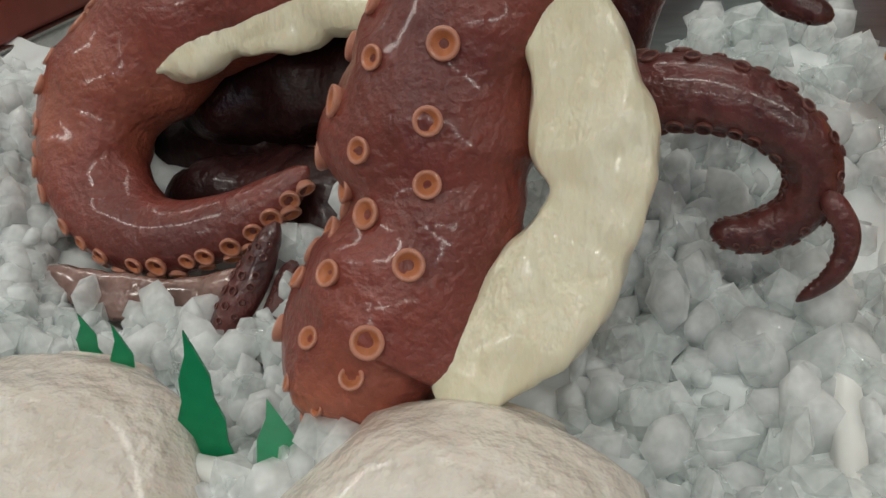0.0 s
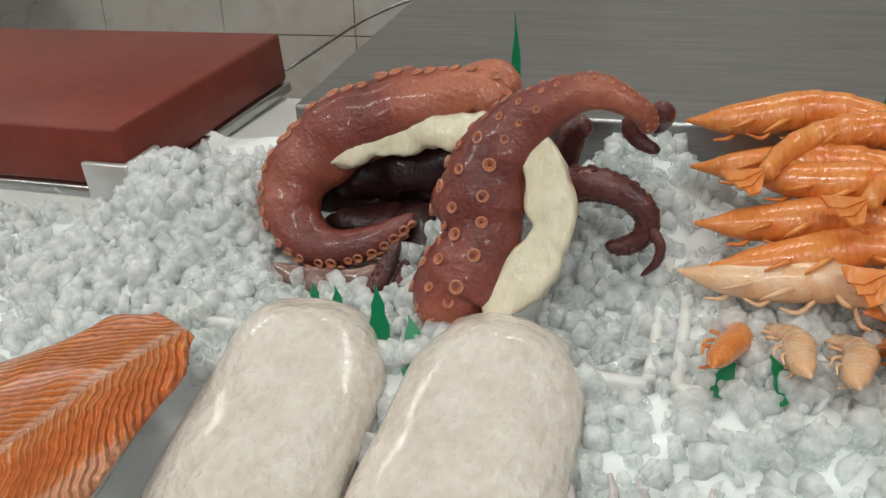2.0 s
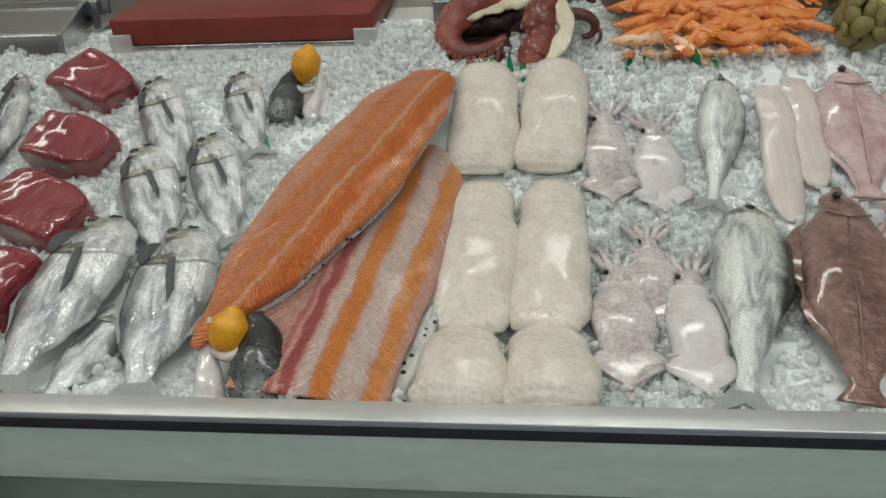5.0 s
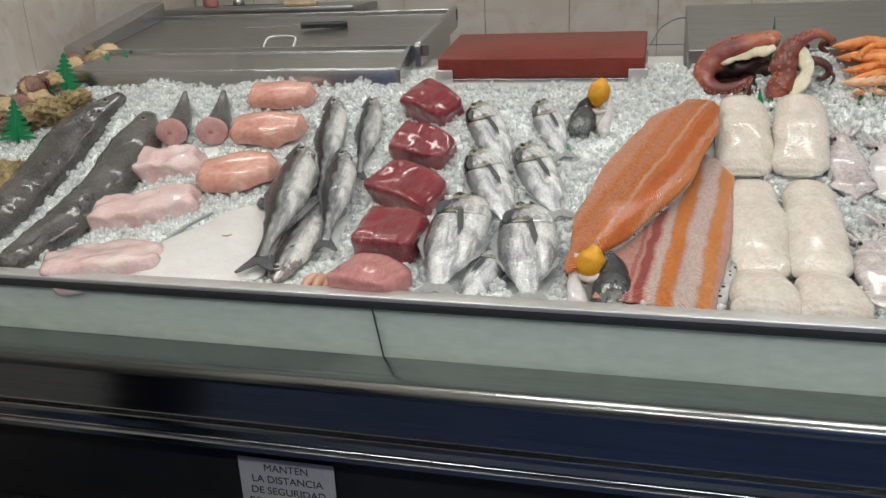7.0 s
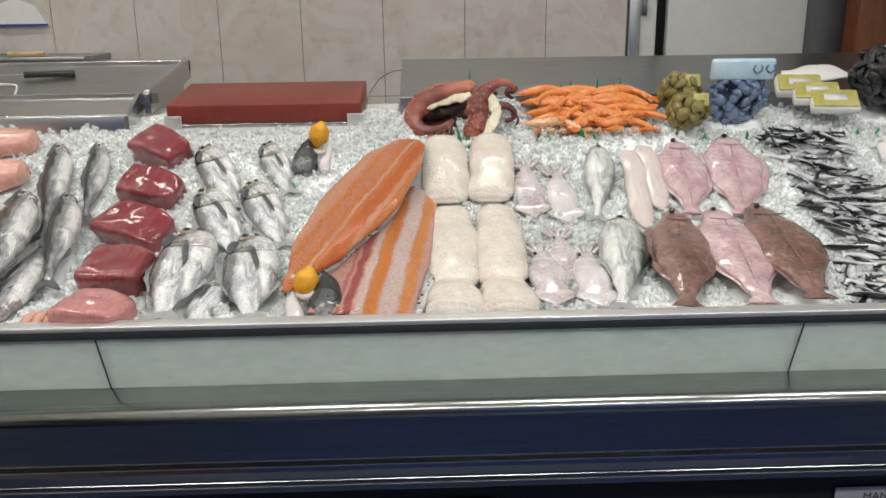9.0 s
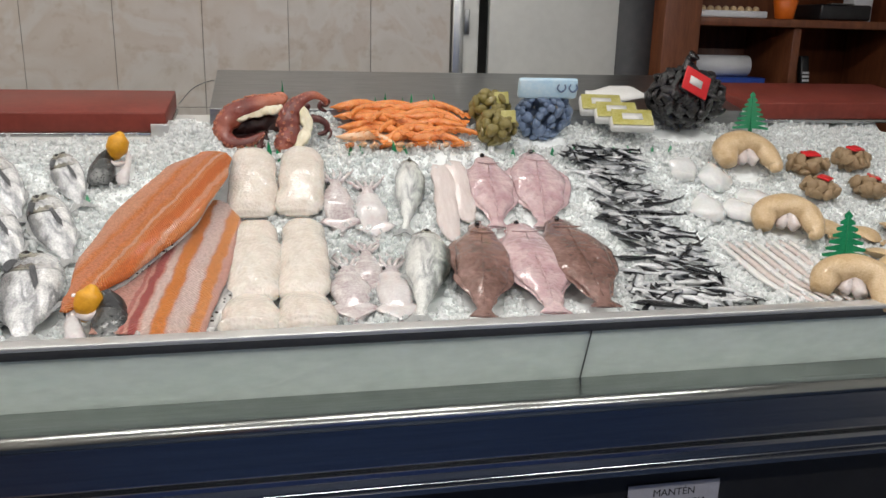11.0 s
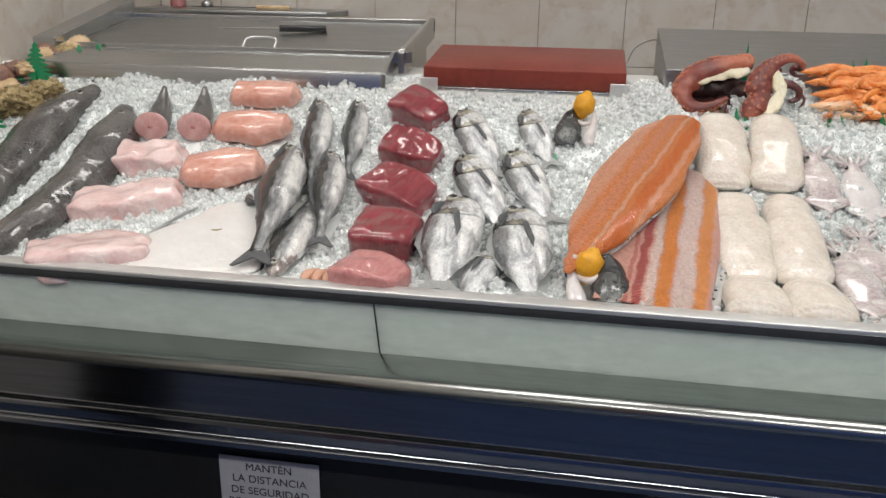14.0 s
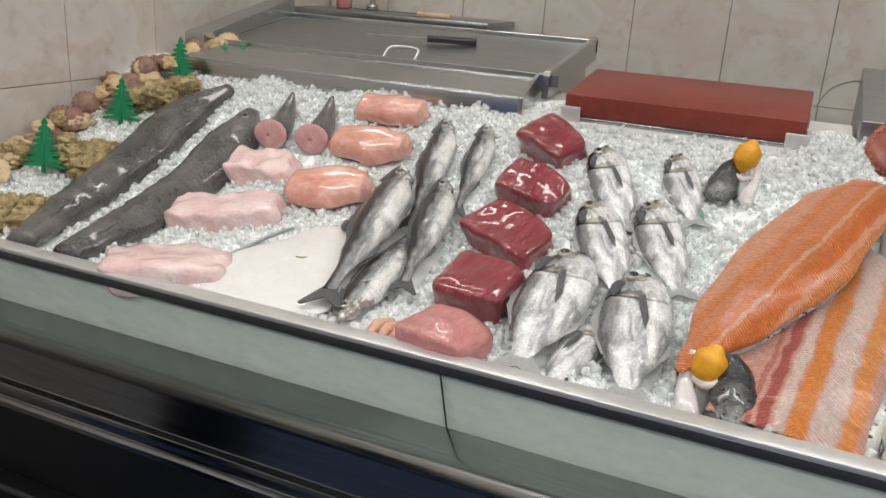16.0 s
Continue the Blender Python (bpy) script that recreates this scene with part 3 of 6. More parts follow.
prof = [(0.05, 0.787), (-0.03, 0.787), (-0.034, 0.72), (-0.036, 0.7), (-0.05, 0.694), (-0.052, 0.684), (-0.04, 0.678), (-0.036, 0.655), (-0.046, 0.648), (-0.046, 0.636), (-0.02, 0.625), (0.05, 0.62)]
part("front_panel", prism(prof, "x", X0, X1, 0.0015), M["steel_front"], base, "polished steel front with raised ribs", smooth=False)
part("bottom_rail", box(X0, 0.05, 0.31, X1, 0.099, 0.33, 0.004), M["steel_dull"], base)
for i, (a, b) in enumerate([(X0, -0.0015), (0.0015, 1.3655), (1.3685, 2.732), (2.735, X1)]):
    g = part("glass_panel", prism([(0.012, 0.946), (0.02, 0.946), (0.066, 0.818), (0.058, 0.818)], "x", a, b), M["glass"], base, "clear front glass panel holding back the ice", False)
    g.visible_shadow = False
for xs in (0.0, 1.367, 2.7335):
    part("glass_seal", prism([(0.0105, 0.946), (0.022, 0.946), (0.068, 0.818), (0.0565, 0.818)], "x", xs - 0.0012, xs + 0.0012), M["dark_strip"], base, "thin dark seal", False)
rail = thing("front_rail", "pale aluminium rail with a dark strip along the glass top", "rail")
part("rail_top", box(X0, -0.004, 0.962, X1, 0.034, 0.972, 0.002), M["alu"], rail)
part("rail_strip", box(X0, 0.0, 0.945, X1, 0.03, 0.9615, 0.001), M["dark_strip"], rail, "dark strip")

# ice bed: one sheet under everything, its front face standing behind the glass
def ice_bed():
    bm = bmesh.new()
    nx, rows = 430, []
    ys = [0.0] * 12 + [0.03 + 0.98 * i / 96 for i in range(97)]
    for j, y in enumerate(ys):
        row = []
        for i in range(nx + 1):
            x = X0 + (2.75 - X0) * i / nx
            if j < 12:
                z = 0.80 + (bed_z(0.03) - 0.80) * j / 12
                yy = 0.03 + 0.048 * (1 - j / 12) + 0.004 * noise.noise(Vector((x * 30, z * 30, 1)))
            else:
                yy = y
                z = bed_z(y) + mound(x, y) + relief(x, y)
                z -= 0.035 * max(0.0, 1 - ((x - 0.74) / 0.17) ** 2 - ((y - 0.9) / 0.09) ** 2)
                if y < 0.06:
                    z = min(z, 0.955)
            row.append(bm.verts.new((x, yy, z)))
        rows.append(row)
    for a, b in zip(rows, rows[1:]):
        for i in range(nx):
            bm.faces.new((a[i], a[i + 1], b[i + 1], b[i]))
    return bm


solid("ice_bed", ice_bed(), M["ice_bed"], "bed of packed crushed ice on the counter", "ice", "", "stuff")

# back deck: white shelf, and sloping steel deck behind the ice
deck = thing("back_deck", "white shelf and sloping steel deck behind the ice", "back deck", kind="structure")
part("white_shelf", prism([(0.88, 1.0), (0.88, 1.222), (1.16, 1.252), (1.16, 1.0)], "x", X0 + 0.02, 0.562), M["white_pl"], deck, smooth=False)
part("steel_deck", prism([(0.985, 1.0), (0.985, 1.288), (1.423, 1.372), (1.43, 1.372), (1.43, 1.0)], "x", 0.57, 2.25, 0.002), M["steel_dull"], deck, smooth=False)

# ---- fish ----


def make_fish(name, label, category, group, L, upper, lower, thick, material, tail, eye, m, fins=(), bend=0.0, gill=0.2, fin_mat="fin", seed=0):
    f = thing(name, label, category, group, m=m)
    part("body", body(L, upper, lower, thick, 30, 18, 2.0, 0.8, 0.0, seed, bend), M[material], f)
    tw, tl = tail
    x0 = -L / 2 + 0.012
    b0 = bend * 0.25
    part("tail_fin", fan_fin([(x0 + 0.01, b0 + 0.006), (x0 - tl, b0 + tw), (x0 - tl * 1.05, b0 + tw * 0.85), (x0 - tl * 0.6, b0), (x0 - tl * 1.05, b0 - tw * 0.85), (x0 - tl, b0 - tw), (x0 + 0.01, b0 - 0.006)], 0.003), M[fin_mat], f, smooth=False)
    ex, ey, er = eye
    zt = curve_at(thick, 0.5 - ex / L)
    part("eye", ball(er, 12, 8, pose(0, 0, 0) @ Matrix.Diagonal((1, 1, 0.45, 1))), M["eye_w"], f, m=pose(ex, ey, zt * 0.93))
    part("pupil", ball(er * 0.68, 10, 6, Matrix.Diagonal((1, 1, 0.5, 1))), M["eye_b"], f, m=pose(ex, ey, zt * 0.93 + er * 0.24))
    gx = L * (0.5 - gill)
    u, l, t = curve_at(upper, gill), curve_at(lower, gill), curve_at(thick, gill)
    part("head", head_shell(L, upper, lower, thick, gill, bend), M[material + "_head"], f, "mottled head with a dark-edged gill cover")
    if material == "bream":
        part("gill_spot", ball(1, 14, 8, Matrix.Diagonal((0.02 * L / 0.26, 0.011 * L / 0.26, 0.004, 1))), M["fin_dark"], f, "dark patch behind the eye", m=pose(gx + 0.012, u * 0.62, t * 0.76, 42, 0, -25))
        part("mouth", tube([(L * 0.49, -0.012, t * 0.4), (L * 0.46, -0.004, t * 0.62), (L * 0.44, -0.001, t * 0.72)], [0.0016, 0.0022, 0.001], 6), M["fin_dark"], f)
    if material == "bass":
        part("head_crown", body(L * 0.19, [(0, 0.001), (0.4, 0.006), (1, 0.009)], [(0, -0.002), (0.5, -0.005), (1, -0.008)], [(0, 0.001), (0.5, 0.003), (1, 0.001)], 10, 10), M["fin_dark"], f, "dark crown of the head", m=pose(L * 0.395, u * 0.62, curve_at(thick, 0.13) * 0.8, 38, 0, -12 if material == "bream" else -8))
    # pectoral fin
    part("pectoral_fin", fan_fin([(0, 0.004), (-0.03, 0.005), (-0.072, 0.001), (-0.05, -0.005), (0, -0.004)], 0.0015), M["fin_dark" if material == "bream" else fin_mat], f, smooth=False, m=pose(gx - 0.02, (u + l) / 2 - 0.006, t * 0.97 + 0.004, 0, -6, 8) @ Matrix.Scale(L / (0.26 if material == "bream" else 0.36), 4))
    for kind, s0, s1, h, side in fins:
        outl = []
        keys = upper if side > 0 else lower
        n = 8
        base_pts = [(L * (0.5 - (s0 + (s1 - s0) * i / n)), curve_at(keys, s0 + (s1 - s0) * i / n) - side * 0.004 + bend * ((s0 + (s1 - s0) * i / n) - 0.5) ** 2) for i in range(n + 1)]
        top = [(x - 0.006, y + side * h * (0.35 + 0.65 * math.sin(math.pi * min(1, (i + 1.2) / n))) * (1 if i % 2 else 0.82)) for i, (x, y) in enumerate(base_pts)]
        part(kind, fan_fin(base_pts + top[::-1], 0.002), M[fin_mat], f, smooth=False)
    return f


def head_shell(L, upper, lower, thick, g, bend, grow=1.018, bulge=0.5):
    """The head with its gill cover: a skin a little proud of the body, ending in a curved rim."""
    rings = []
    for i in range(17):
        q = min(1.0, i / 15)
        s = g * q
        u, l, t = curve_at(upper, s), curve_at(lower, s), curve_at(thick, s)
        k = 1.012 + (grow - 1.012) * q
        inset = 0.9 if i == 16 else 1.0
        ry = max(0.0008, (u - l) / 2) * k * inset
        tz = t * (1 + (k - 1) * 1.8) * inset
        ring = []
        for j in range(20):
            a = 2 * math.pi * j / 20
            ca, sa = math.cos(a), math.sin(a)
            x = L * (0.5 - s) + 0.0015 * (1 - q) - bulge * ry * q ** 3 * (1 - ca * ca)
            z = tz * sa * (1 if sa > 0 else 0.8)
            # a shallow groove runs round the cheek plate
            z *= 1 - 0.07 * math.exp(-((q - 0.62 - 0.1 * ca) / 0.05) ** 2)
            ring.append((x, (u + l) / 2 + ry * ca + bend * (s - 0.5) ** 2, z))
        rings.append(ring)
    return loft(rings)


def sea_bass(hx, hy, tx, ty, lift=0.02, flip=1, label="silver sea bass with a dark back lying on ice"):
    L = math.dist((hx, hy), (tx, ty)) * 0.98
    k = L / 0.4
    up = [(0, 0.004), (0.08, 0.022 * k), (0.25, 0.04 * k), (0.45, 0.042 * k), (0.7, 0.027 * k), (0.88, 0.013 * k), (1, 0.012 * k)]
    lo = [(0, -0.006), (0.1, -0.022 * k), (0.3, -0.04 * k), (0.5, -0.04 * k), (0.72, -0.024 * k), (0.88, -0.011 * k), (1, -0.011 * k)]
    th = [(0, 0.004), (0.1, 0.018 * k), (0.3, 0.028 * k), (0.5, 0.027 * k), (0.8, 0.011 * k), (1, 0.004)]
    m = lay(hx, hy, tx, ty, lift, 0.045 * k) @ Matrix.Diagonal((1, flip, 1, 1))
    make_fish("sea_bass", label, "fish", "sea bass on ice", L, up, lo, th, "bass", (0.035 * k, 0.05 * k), (L * 0.42, 0.008 * k, 0.0105 * k), m,
              [("dorsal_fin", 0.3, 0.72, 0.014 * k, 1), ("anal_fin", 0.66, 0.78, 0.014 * k, -1)], bend=0.02 * k, fin_mat="fin_dark")


def bream(hx, hy, tx, ty, lift=0.02, flip=1):
    L = math.dist((hx, hy), (tx, ty)) * 0.98
    k = L / 0.26
    up = [(0, 0.012 * k), (0.03, 0.026 * k), (0.1, 0.041 * k), (0.22, 0.051 * k), (0.4, 0.055 * k), (0.58, 0.052 * k), (0.78, 0.038 * k), (0.9, 0.02 * k), (1, 0.012 * k)]
    lo = [(0, -0.012 * k), (0.03, -0.024 * k), (0.1, -0.037 * k), (0.25, -0.047 * k), (0.42, -0.05 * k), (0.6, -0.046 * k), (0.78, -0.034 * k), (0.9, -0.018 * k), (1, -0.011 * k)]
    up, lo = [(a, b * 0.9) for a, b in up], [(a, b * 0.9) for a, b in lo]
    th = [(0, 0.008 * k), (0.04, 0.015 * k), (0.12, 0.022 * k), (0.3, 0.028 * k), (0.5, 0.025 * k), (0.8, 0.011 * k), (1, 0.003)]
    m = lay(hx, hy, tx, ty, lift, 0.05 * k) @ Matrix.Diagonal((1, flip, 1, 1))
    make_fish("sea_bream", "silver gilt-head bream half bedded in ice", "fish", "bream on ice", L, up, lo, th, "bream", (0.04 * k, 0.045 * k), (L * 0.4, 0.014 * k, 0.011 * k), m,
              [("dorsal_fin", 0.3, 0.75, 0.013 * k, 1), ("anal_fin", 0.62, 0.78, 0.01 * k, -1)], gill=0.3)


def horse_mackerel(hx, hy, tx, ty, lift=0.02, flip=1):
    L = math.dist((hx, hy), (tx, ty)) * 0.98
    k = L / 0.32
    up = [(0, 0.002), (0.12, 0.024 * k), (0.3, 0.034 * k), (0.5, 0.032 * k), (0.75, 0.016 * k), (0.92, 0.007 * k), (1, 0.008 * k)]
    lo = [(0, -0.004), (0.12, -0.022 * k), (0.3, -0.034 * k), (0.5, -0.033 * k), (0.75, -0.016 * k), (0.92, -0.007 * k), (1, -0.007 * k)]
    up, lo = [(a, b * 1.25) for a, b in up], [(a, b * 1.25) for a, b in lo]
    th = [(0, 0.004), (0.12, 0.016 * k), (0.3, 0.026 * k), (0.5, 0.025 * k), (0.8, 0.009 * k), (1, 0.004)]
    m = lay(hx, hy, tx, ty, lift, 0.04 * k) @ Matrix.Diagonal((1, flip, 1, 1))
    make_fish("horse_mackerel", "silver-green horse mackerel lying on ice", "fish", "horse mackerel", L, up, lo, th, "mack", (0.03 * k, 0.04 * k), (L * 0.4, 0.006 * k, 0.0095 * k), m,
              [("dorsal_fin", 0.4, 0.85, 0.008 * k, 1)], bend=0.03 * k, gill=0.22)


def hake(keys, label):
    """A long dark hake along a curved line of (x, y) points, tail first hidden at the rail."""
    L = sum(math.dist(a, b) for a, b in zip(keys, keys[1:]))
    f = thing("hake", label, "fish", "long dark fish")
    pts4 = []
    n = len(keys) - 1
    radius = [(0, 0.024), (0.06, 0.05), (0.2, 0.07), (0.5, 0.067), (0.8, 0.05), (1, 0.03)]
    for i, (x, y) in enumerate(keys):
        pts4.append((x, y, bed_z(max(0, y)) + 0.022, curve_at(radius, i / n)))
    pts, rr = spline(pts4, 8)
    part("body", tube(pts, rr, 28, 0.66, lumps=0.1), M["hake"], f)
    for i in range(0, len(keys) - 1):
        (ax, ay), (bx, by) = keys[i], keys[i + 1]
        FOOT.append(((ax + bx) / 2, (ay + by) / 2, math.atan2(by - ay, bx - ax), math.dist((ax, ay), (bx, by)) / 2 + 0.02, 0.055))
    # dorsal fin: a low ridge along the back
    d = [(p[0] + 0.022, p[1] + 0.004, p[2] + r * 0.5) for p, r in zip(pts, rr)][6:-5]
    part("dorsal_fin", tube(d, [0.004] * len(d), 6, 1.6), M["fin_dark"], f)
    hx, hy, hz = pts[3]
    part("eye", ball(0.01, 12, 8), M["eye_w"], f, m=pose(hx + 0.012, hy - 0.012, hz + 0.019))
    part("pupil", ball(0.006, 10, 6), M["eye_b"], f, m=pose(hx + 0.013, hy - 0.014, hz + 0.026))
    gx, gy, gz = pts[7]
    part("gill_cover", tube([(gx - 0.03, gy + 0.012, gz + 0.022), (gx - 0.01, gy - 0.006, gz + 0.031), (gx + 0.015, gy - 0.012, gz + 0.03), (gx + 0.036, gy, gz + 0.016)], [0.002, 0.004, 0.004, 0.002], 6), M["fin_dark"], f)
    return f


hake([(-1.02, 0.80), (-1.07, 0.66), (-1.07, 0.5), (-1.06, 0.36), (-1.03, 0.2), (-0.97, 0.05)], "whole glossy black hake with its head up the ice")
hake([(-0.885, 0.715), (-0.86, 0.6), (-0.85, 0.45), (-0.85, 0.3), (-0.85, 0.16), (-0.84, 0.045)], "headed black hake beside the larger one")

sea_bass(-0.345, 0.815, -0.265, 0.44)
sea_bass(-0.238, 0.815, -0.19, 0.5)
sea_bass(-0.215, 0.06, -0.25, 0.46, 0.012, -1, "sea bass lying head down beneath the others")
sea_bass(-0.345, 0.59, -0.265, 0.11, 0.04)
sea_bass(-0.245, 0.585, -0.165, 0.21, 0.035)
for h in [(0.04, 0.79, 0.165, 0.55), (0.205, 0.80, 0.29, 0.60), (0.075, 0.62, 0.2, 0.36), (0.19, 0.645, 0.3, 0.40)]:
    bream(*h, 0.014)
bream(0.2, 0.27, 0.165, 0.05, 0.008, -1)
bream(0.105, 0.425, 0.115, 0.06, 0.03)
bream(0.235, 0.41, 0.285, 0.06, 0.022)
horse_mackerel(1.117, 0.765, 1.06, 0.46)
horse_mackerel(1.115, 0.47, 1.03, 0.06, 0.024)


def slab_fish(name, label, category, group, m, L, W, T, material, up=None, lo=None, power=3.0, wob=0.004, seed=0, bend=0.0, th=None, parts=()):
    f = thing(name, label, category, group, m=m)
    up = up or [(0, W * 0.06), (0.025, W * 0.27), (0.08, W * 0.42), (0.2, W * 0.5), (0.8, W * 0.5), (0.92, W * 0.42), (0.975, W * 0.27), (1, W * 0.06)]
    lo = lo or [(s, -v) for s, v in up]
    th = th or [(0, T * 0.2), (0.03, T * 0.55), (0.1, T * 0.88), (0.5, T), (0.9, T * 0.88), (0.97, T * 0.55), (1, T * 0.2)]
    part("flesh", body(L, up, lo, th, 44, 28, power, 0.4, wob, seed, bend), M[material], f)
    return f


def lay_c(x, y, ang, L, lift, W):
    dx, dy = math.cos(radians(ang)) * L / 2, math.sin(radians(ang)) * L / 2
    return lay(x + dx, y + dy, x - dx, y - dy, lift, W / 2)


# salmon side lying over a trout side
f = slab_fish("salmon_fillet", "orange salmon fillet with white fat lines lying across another", "fish fillet", "fillets",
              lay(0.622, 0.735, 0.362, 0.09, 0.05, 0.09), 0.71, 0.2, 0.016, "sal_a",
              [(0, 0.018), (0.03, 0.044), (0.2, 0.094), (0.5, 0.106), (0.75, 0.08), (0.95, 0.024), (1, 0.008)],
              [(0, -0.026), (0.04, -0.044), (0.2, -0.066), (0.5, -0.076), (0.75, -0.054), (0.95, -0.018), (1, -0.008)], 3.0, 0.005, 1, 0.06)
part("skin", body(0.705, [(0, 0.016), (0.2, 0.082), (0.5, 0.093), (0.75, 0.071), (1, 0.008)], [(0, -0.026), (0.2, -0.067), (0.5, -0.079), (0.75, -0.057), (1, -0.01)], [(0, 0.008), (1, 0.006)], 36, 18, 3, 1.2, 0.004, 1, 0.06), M["sal_skin"], f, "silver and black skin under the flesh", m=pose(0, 0.002, -0.014) @ Matrix.Diagonal((0.98, 0.93, 1, 1)))
f = slab_fish("trout_fillet", "striped orange and white trout fillet with blood line, skin beneath", "fish fillet", "fillets",
              lay(0.598, 0.62, 0.518, 0.03, 0.016, 0.1), 0.58, 0.22, 0.014, "sal_b",
              [(0, 0.01), (0.1, 0.06), (0.35, 0.1), (0.7, 0.125), (1, 0.12)],
              [(0, -0.02), (0.06, -0.05), (0.2, -0.085), (0.6, -0.095), (1, -0.085)], 4.0, 0.004, 2)
part("skin", body(0.575, [(0, 0.01), (0.35, 0.098), (1, 0.118)], [(0, -0.025), (0.2, -0.1), (0.6, -0.115), (1, -0.105)], [(0, 0.007), (1, 0.007)], 30, 18, 4, 1.0, 0.004, 2), M["sal_skin"], f, "black skin showing at the edge", m=pose(0, 0, -0.013))

# white loins, in two rows with a joined piece below
for i, (x, y, a, L, W) in enumerate([(0.692, 0.668, 90, 0.285, 0.124), (0.813, 0.672, 85, 0.29, 0.118), (0.696, 0.35, 90, 0.345, 0.12), (0.806, 0.352, 88, 0.345, 0.112), (0.69, 0.105, 88, 0.15, 0.116), (0.8, 0.108, 90, 0.15, 0.116)]):
    up = [(0, W * 0.14), (0.05, W * 0.34), (0.18, W * 0.45), (0.55, W * 0.51), (0.9, W * 0.5), (0.97, W * 0.42), (1, W * 0.26)]
    slab_fish("white_loin", "thick skinless white fish loin, wet and shiny", "fish loin", "white loins", lay_c(x, y, a, L, 0.02, W), L, W, 0.034, "loin", up, None, 2.35, 0.008, 10 + i, 0.02)

def cut_block(name, label, category, group, m, L, W, T, material, seed, point=0.0, power=8.0, wob=0.006):
    """A knife-cut piece: rounded block with uneven corners, its -y end tapering by point, its front face leaning out."""
    rg = random.Random(seed)
    lean = {(a, b, c): (rg.uniform(-0.14, 0.14), rg.uniform(-0.12, 0.12), rg.uniform(-0.16, 0.1)) for a in (-1, 1) for b in (-1, 1) for c in (-1, 1)}
    bm = bmesh.new()
    bmesh.ops.create_cube(bm, size=2)
    bmesh.ops.subdivide_edges(bm, edges=bm.edges[:], cuts=11, use_grid_fill=True)
    for v in bm.verts:
        p = v.co
        p = p / (abs(p.x) ** power + abs(p.y) ** power + abs(p.z) ** power) ** (1 / power)
        d = Vector((0, 0, 0))
        for (a, b, c), q in lean.items():
            d += Vector(q) * ((1 + a * p.x) * (1 + b * p.y) * (1 + c * p.z) / 8)
        p = p + d
        taper = 1 - point * max(0.0, -p.y) ** 1.5
        if p.z > 0:
            p.x += -0.12 * p.z
        q = Vector((p.x * L / 2 * (0.6 + 0.4 * taper), p.y * W / 2, p.z * T * taper))
        v.co = q + noise.noise_vector(q * 26 + Vector((seed * 3.1, 0, 0))) * wob
    bmesh.ops.recalc_face_normals(bm, faces=bm.faces[:])
    f = thing(name, label, category, group, m=m)
    part("flesh", bm, M[material], f)
    return f


# tuna blocks
for i, (x, y, a, L, W) in enumerate([(-0.062, 0.75, 60, 0.115, 0.125), (-0.06, 0.605, 78, 0.115, 0.14), (-0.048, 0.45, 62, 0.13, 0.15), (-0.035, 0.26, 86, 0.145, 0.135)]):
    cut_block("tuna_block", "dark red tuna loin block, wet and glossy", "tuna block", "tuna blocks", lay_c(x, y, a, L, 0.024, W), L, W * 1.04, 0.05, "tuna", 20 + i, 0.1 if i == 3 else 0.5)
cut_block("tuna_block", "pale pink tuna belly block by the rail", "tuna block", "tuna blocks", lay_c(-0.02, 0.085, 80, 0.12, 0.022, 0.15), 0.12, 0.15, 0.036, "tuna_pk", 25, 0.4, 5.0)

# swordfish pieces, round steaks, pink-white cuts
for i, (x, y, a, L, W) in enumerate([(-0.5, 0.785, 3, 0.2, 0.1), (-0.49, 0.66, 4, 0.215, 0.105), (-0.505, 0.5, 14, 0.21, 0.125)]):
    slab_fish("swordfish_piece", "thick peach-pink swordfish piece", "fish piece", "swordfish pieces", lay_c(x, y, a, L, 0.024, W), L, W, 0.044, "sword",
              [(0, W * 0.12), (0.12, W * 0.36), (0.45, W * 0.52), (0.88, W * 0.42), (1, W * 0.2)], None, 2.6, 0.01, 30 + i)
for i, (x, y) in enumerate([(-0.775, 0.645), (-0.657, 0.65)]):
    st = thing("fish_steak", "round pink fish steak with grey skin and tail end", "fish steak", "round steaks", m=lay(x, y + 0.1, x + 0.02, y - 0.05, 0.02, 0.05))
    bm = tube(*spline([(0.13, 0.012, 0.022, 0.006), (0.08, 0.006, 0.01, 0.02), (0.02, 0, 0.006, 0.034), (-0.03, 0, 0.012, 0.042)], 5), 18, 0.8)
    part("tail_end", bm, M["hake"], st)
    part("cut_face", ball(0.047, 18, 8, pose(0, 0, 0, 0, 0, 0) @ Matrix.Diagonal((0.16, 1, 0.8, 1))), M["steak"], st, m=pose(-0.04, 0, 0.02, 0, 30, 0))
    part("backbone", ball(0.006, 10, 6), M["tuna_pk"], st, m=pose(-0.047, 0, 0.024) @ Matrix.Diagonal((0.5, 1, 1, 1)))
for i, (x, y, a, L, W) in enumerate([(-0.715, 0.54, 8, 0.165, 0.1), (-0.69, 0.36, 22, 0.25, 0.105), (-0.62, 0.105, 28, 0.22, 0.135)]):
    cut_block("pink_cut", "pale pink skinless fish cut, wet", "fish cut", "pale pink cuts", lay_c(x, y, a, L, 0.018, W), L, W, 0.03, "cut", 40 + i, -0.1, 7.0, 0.012)

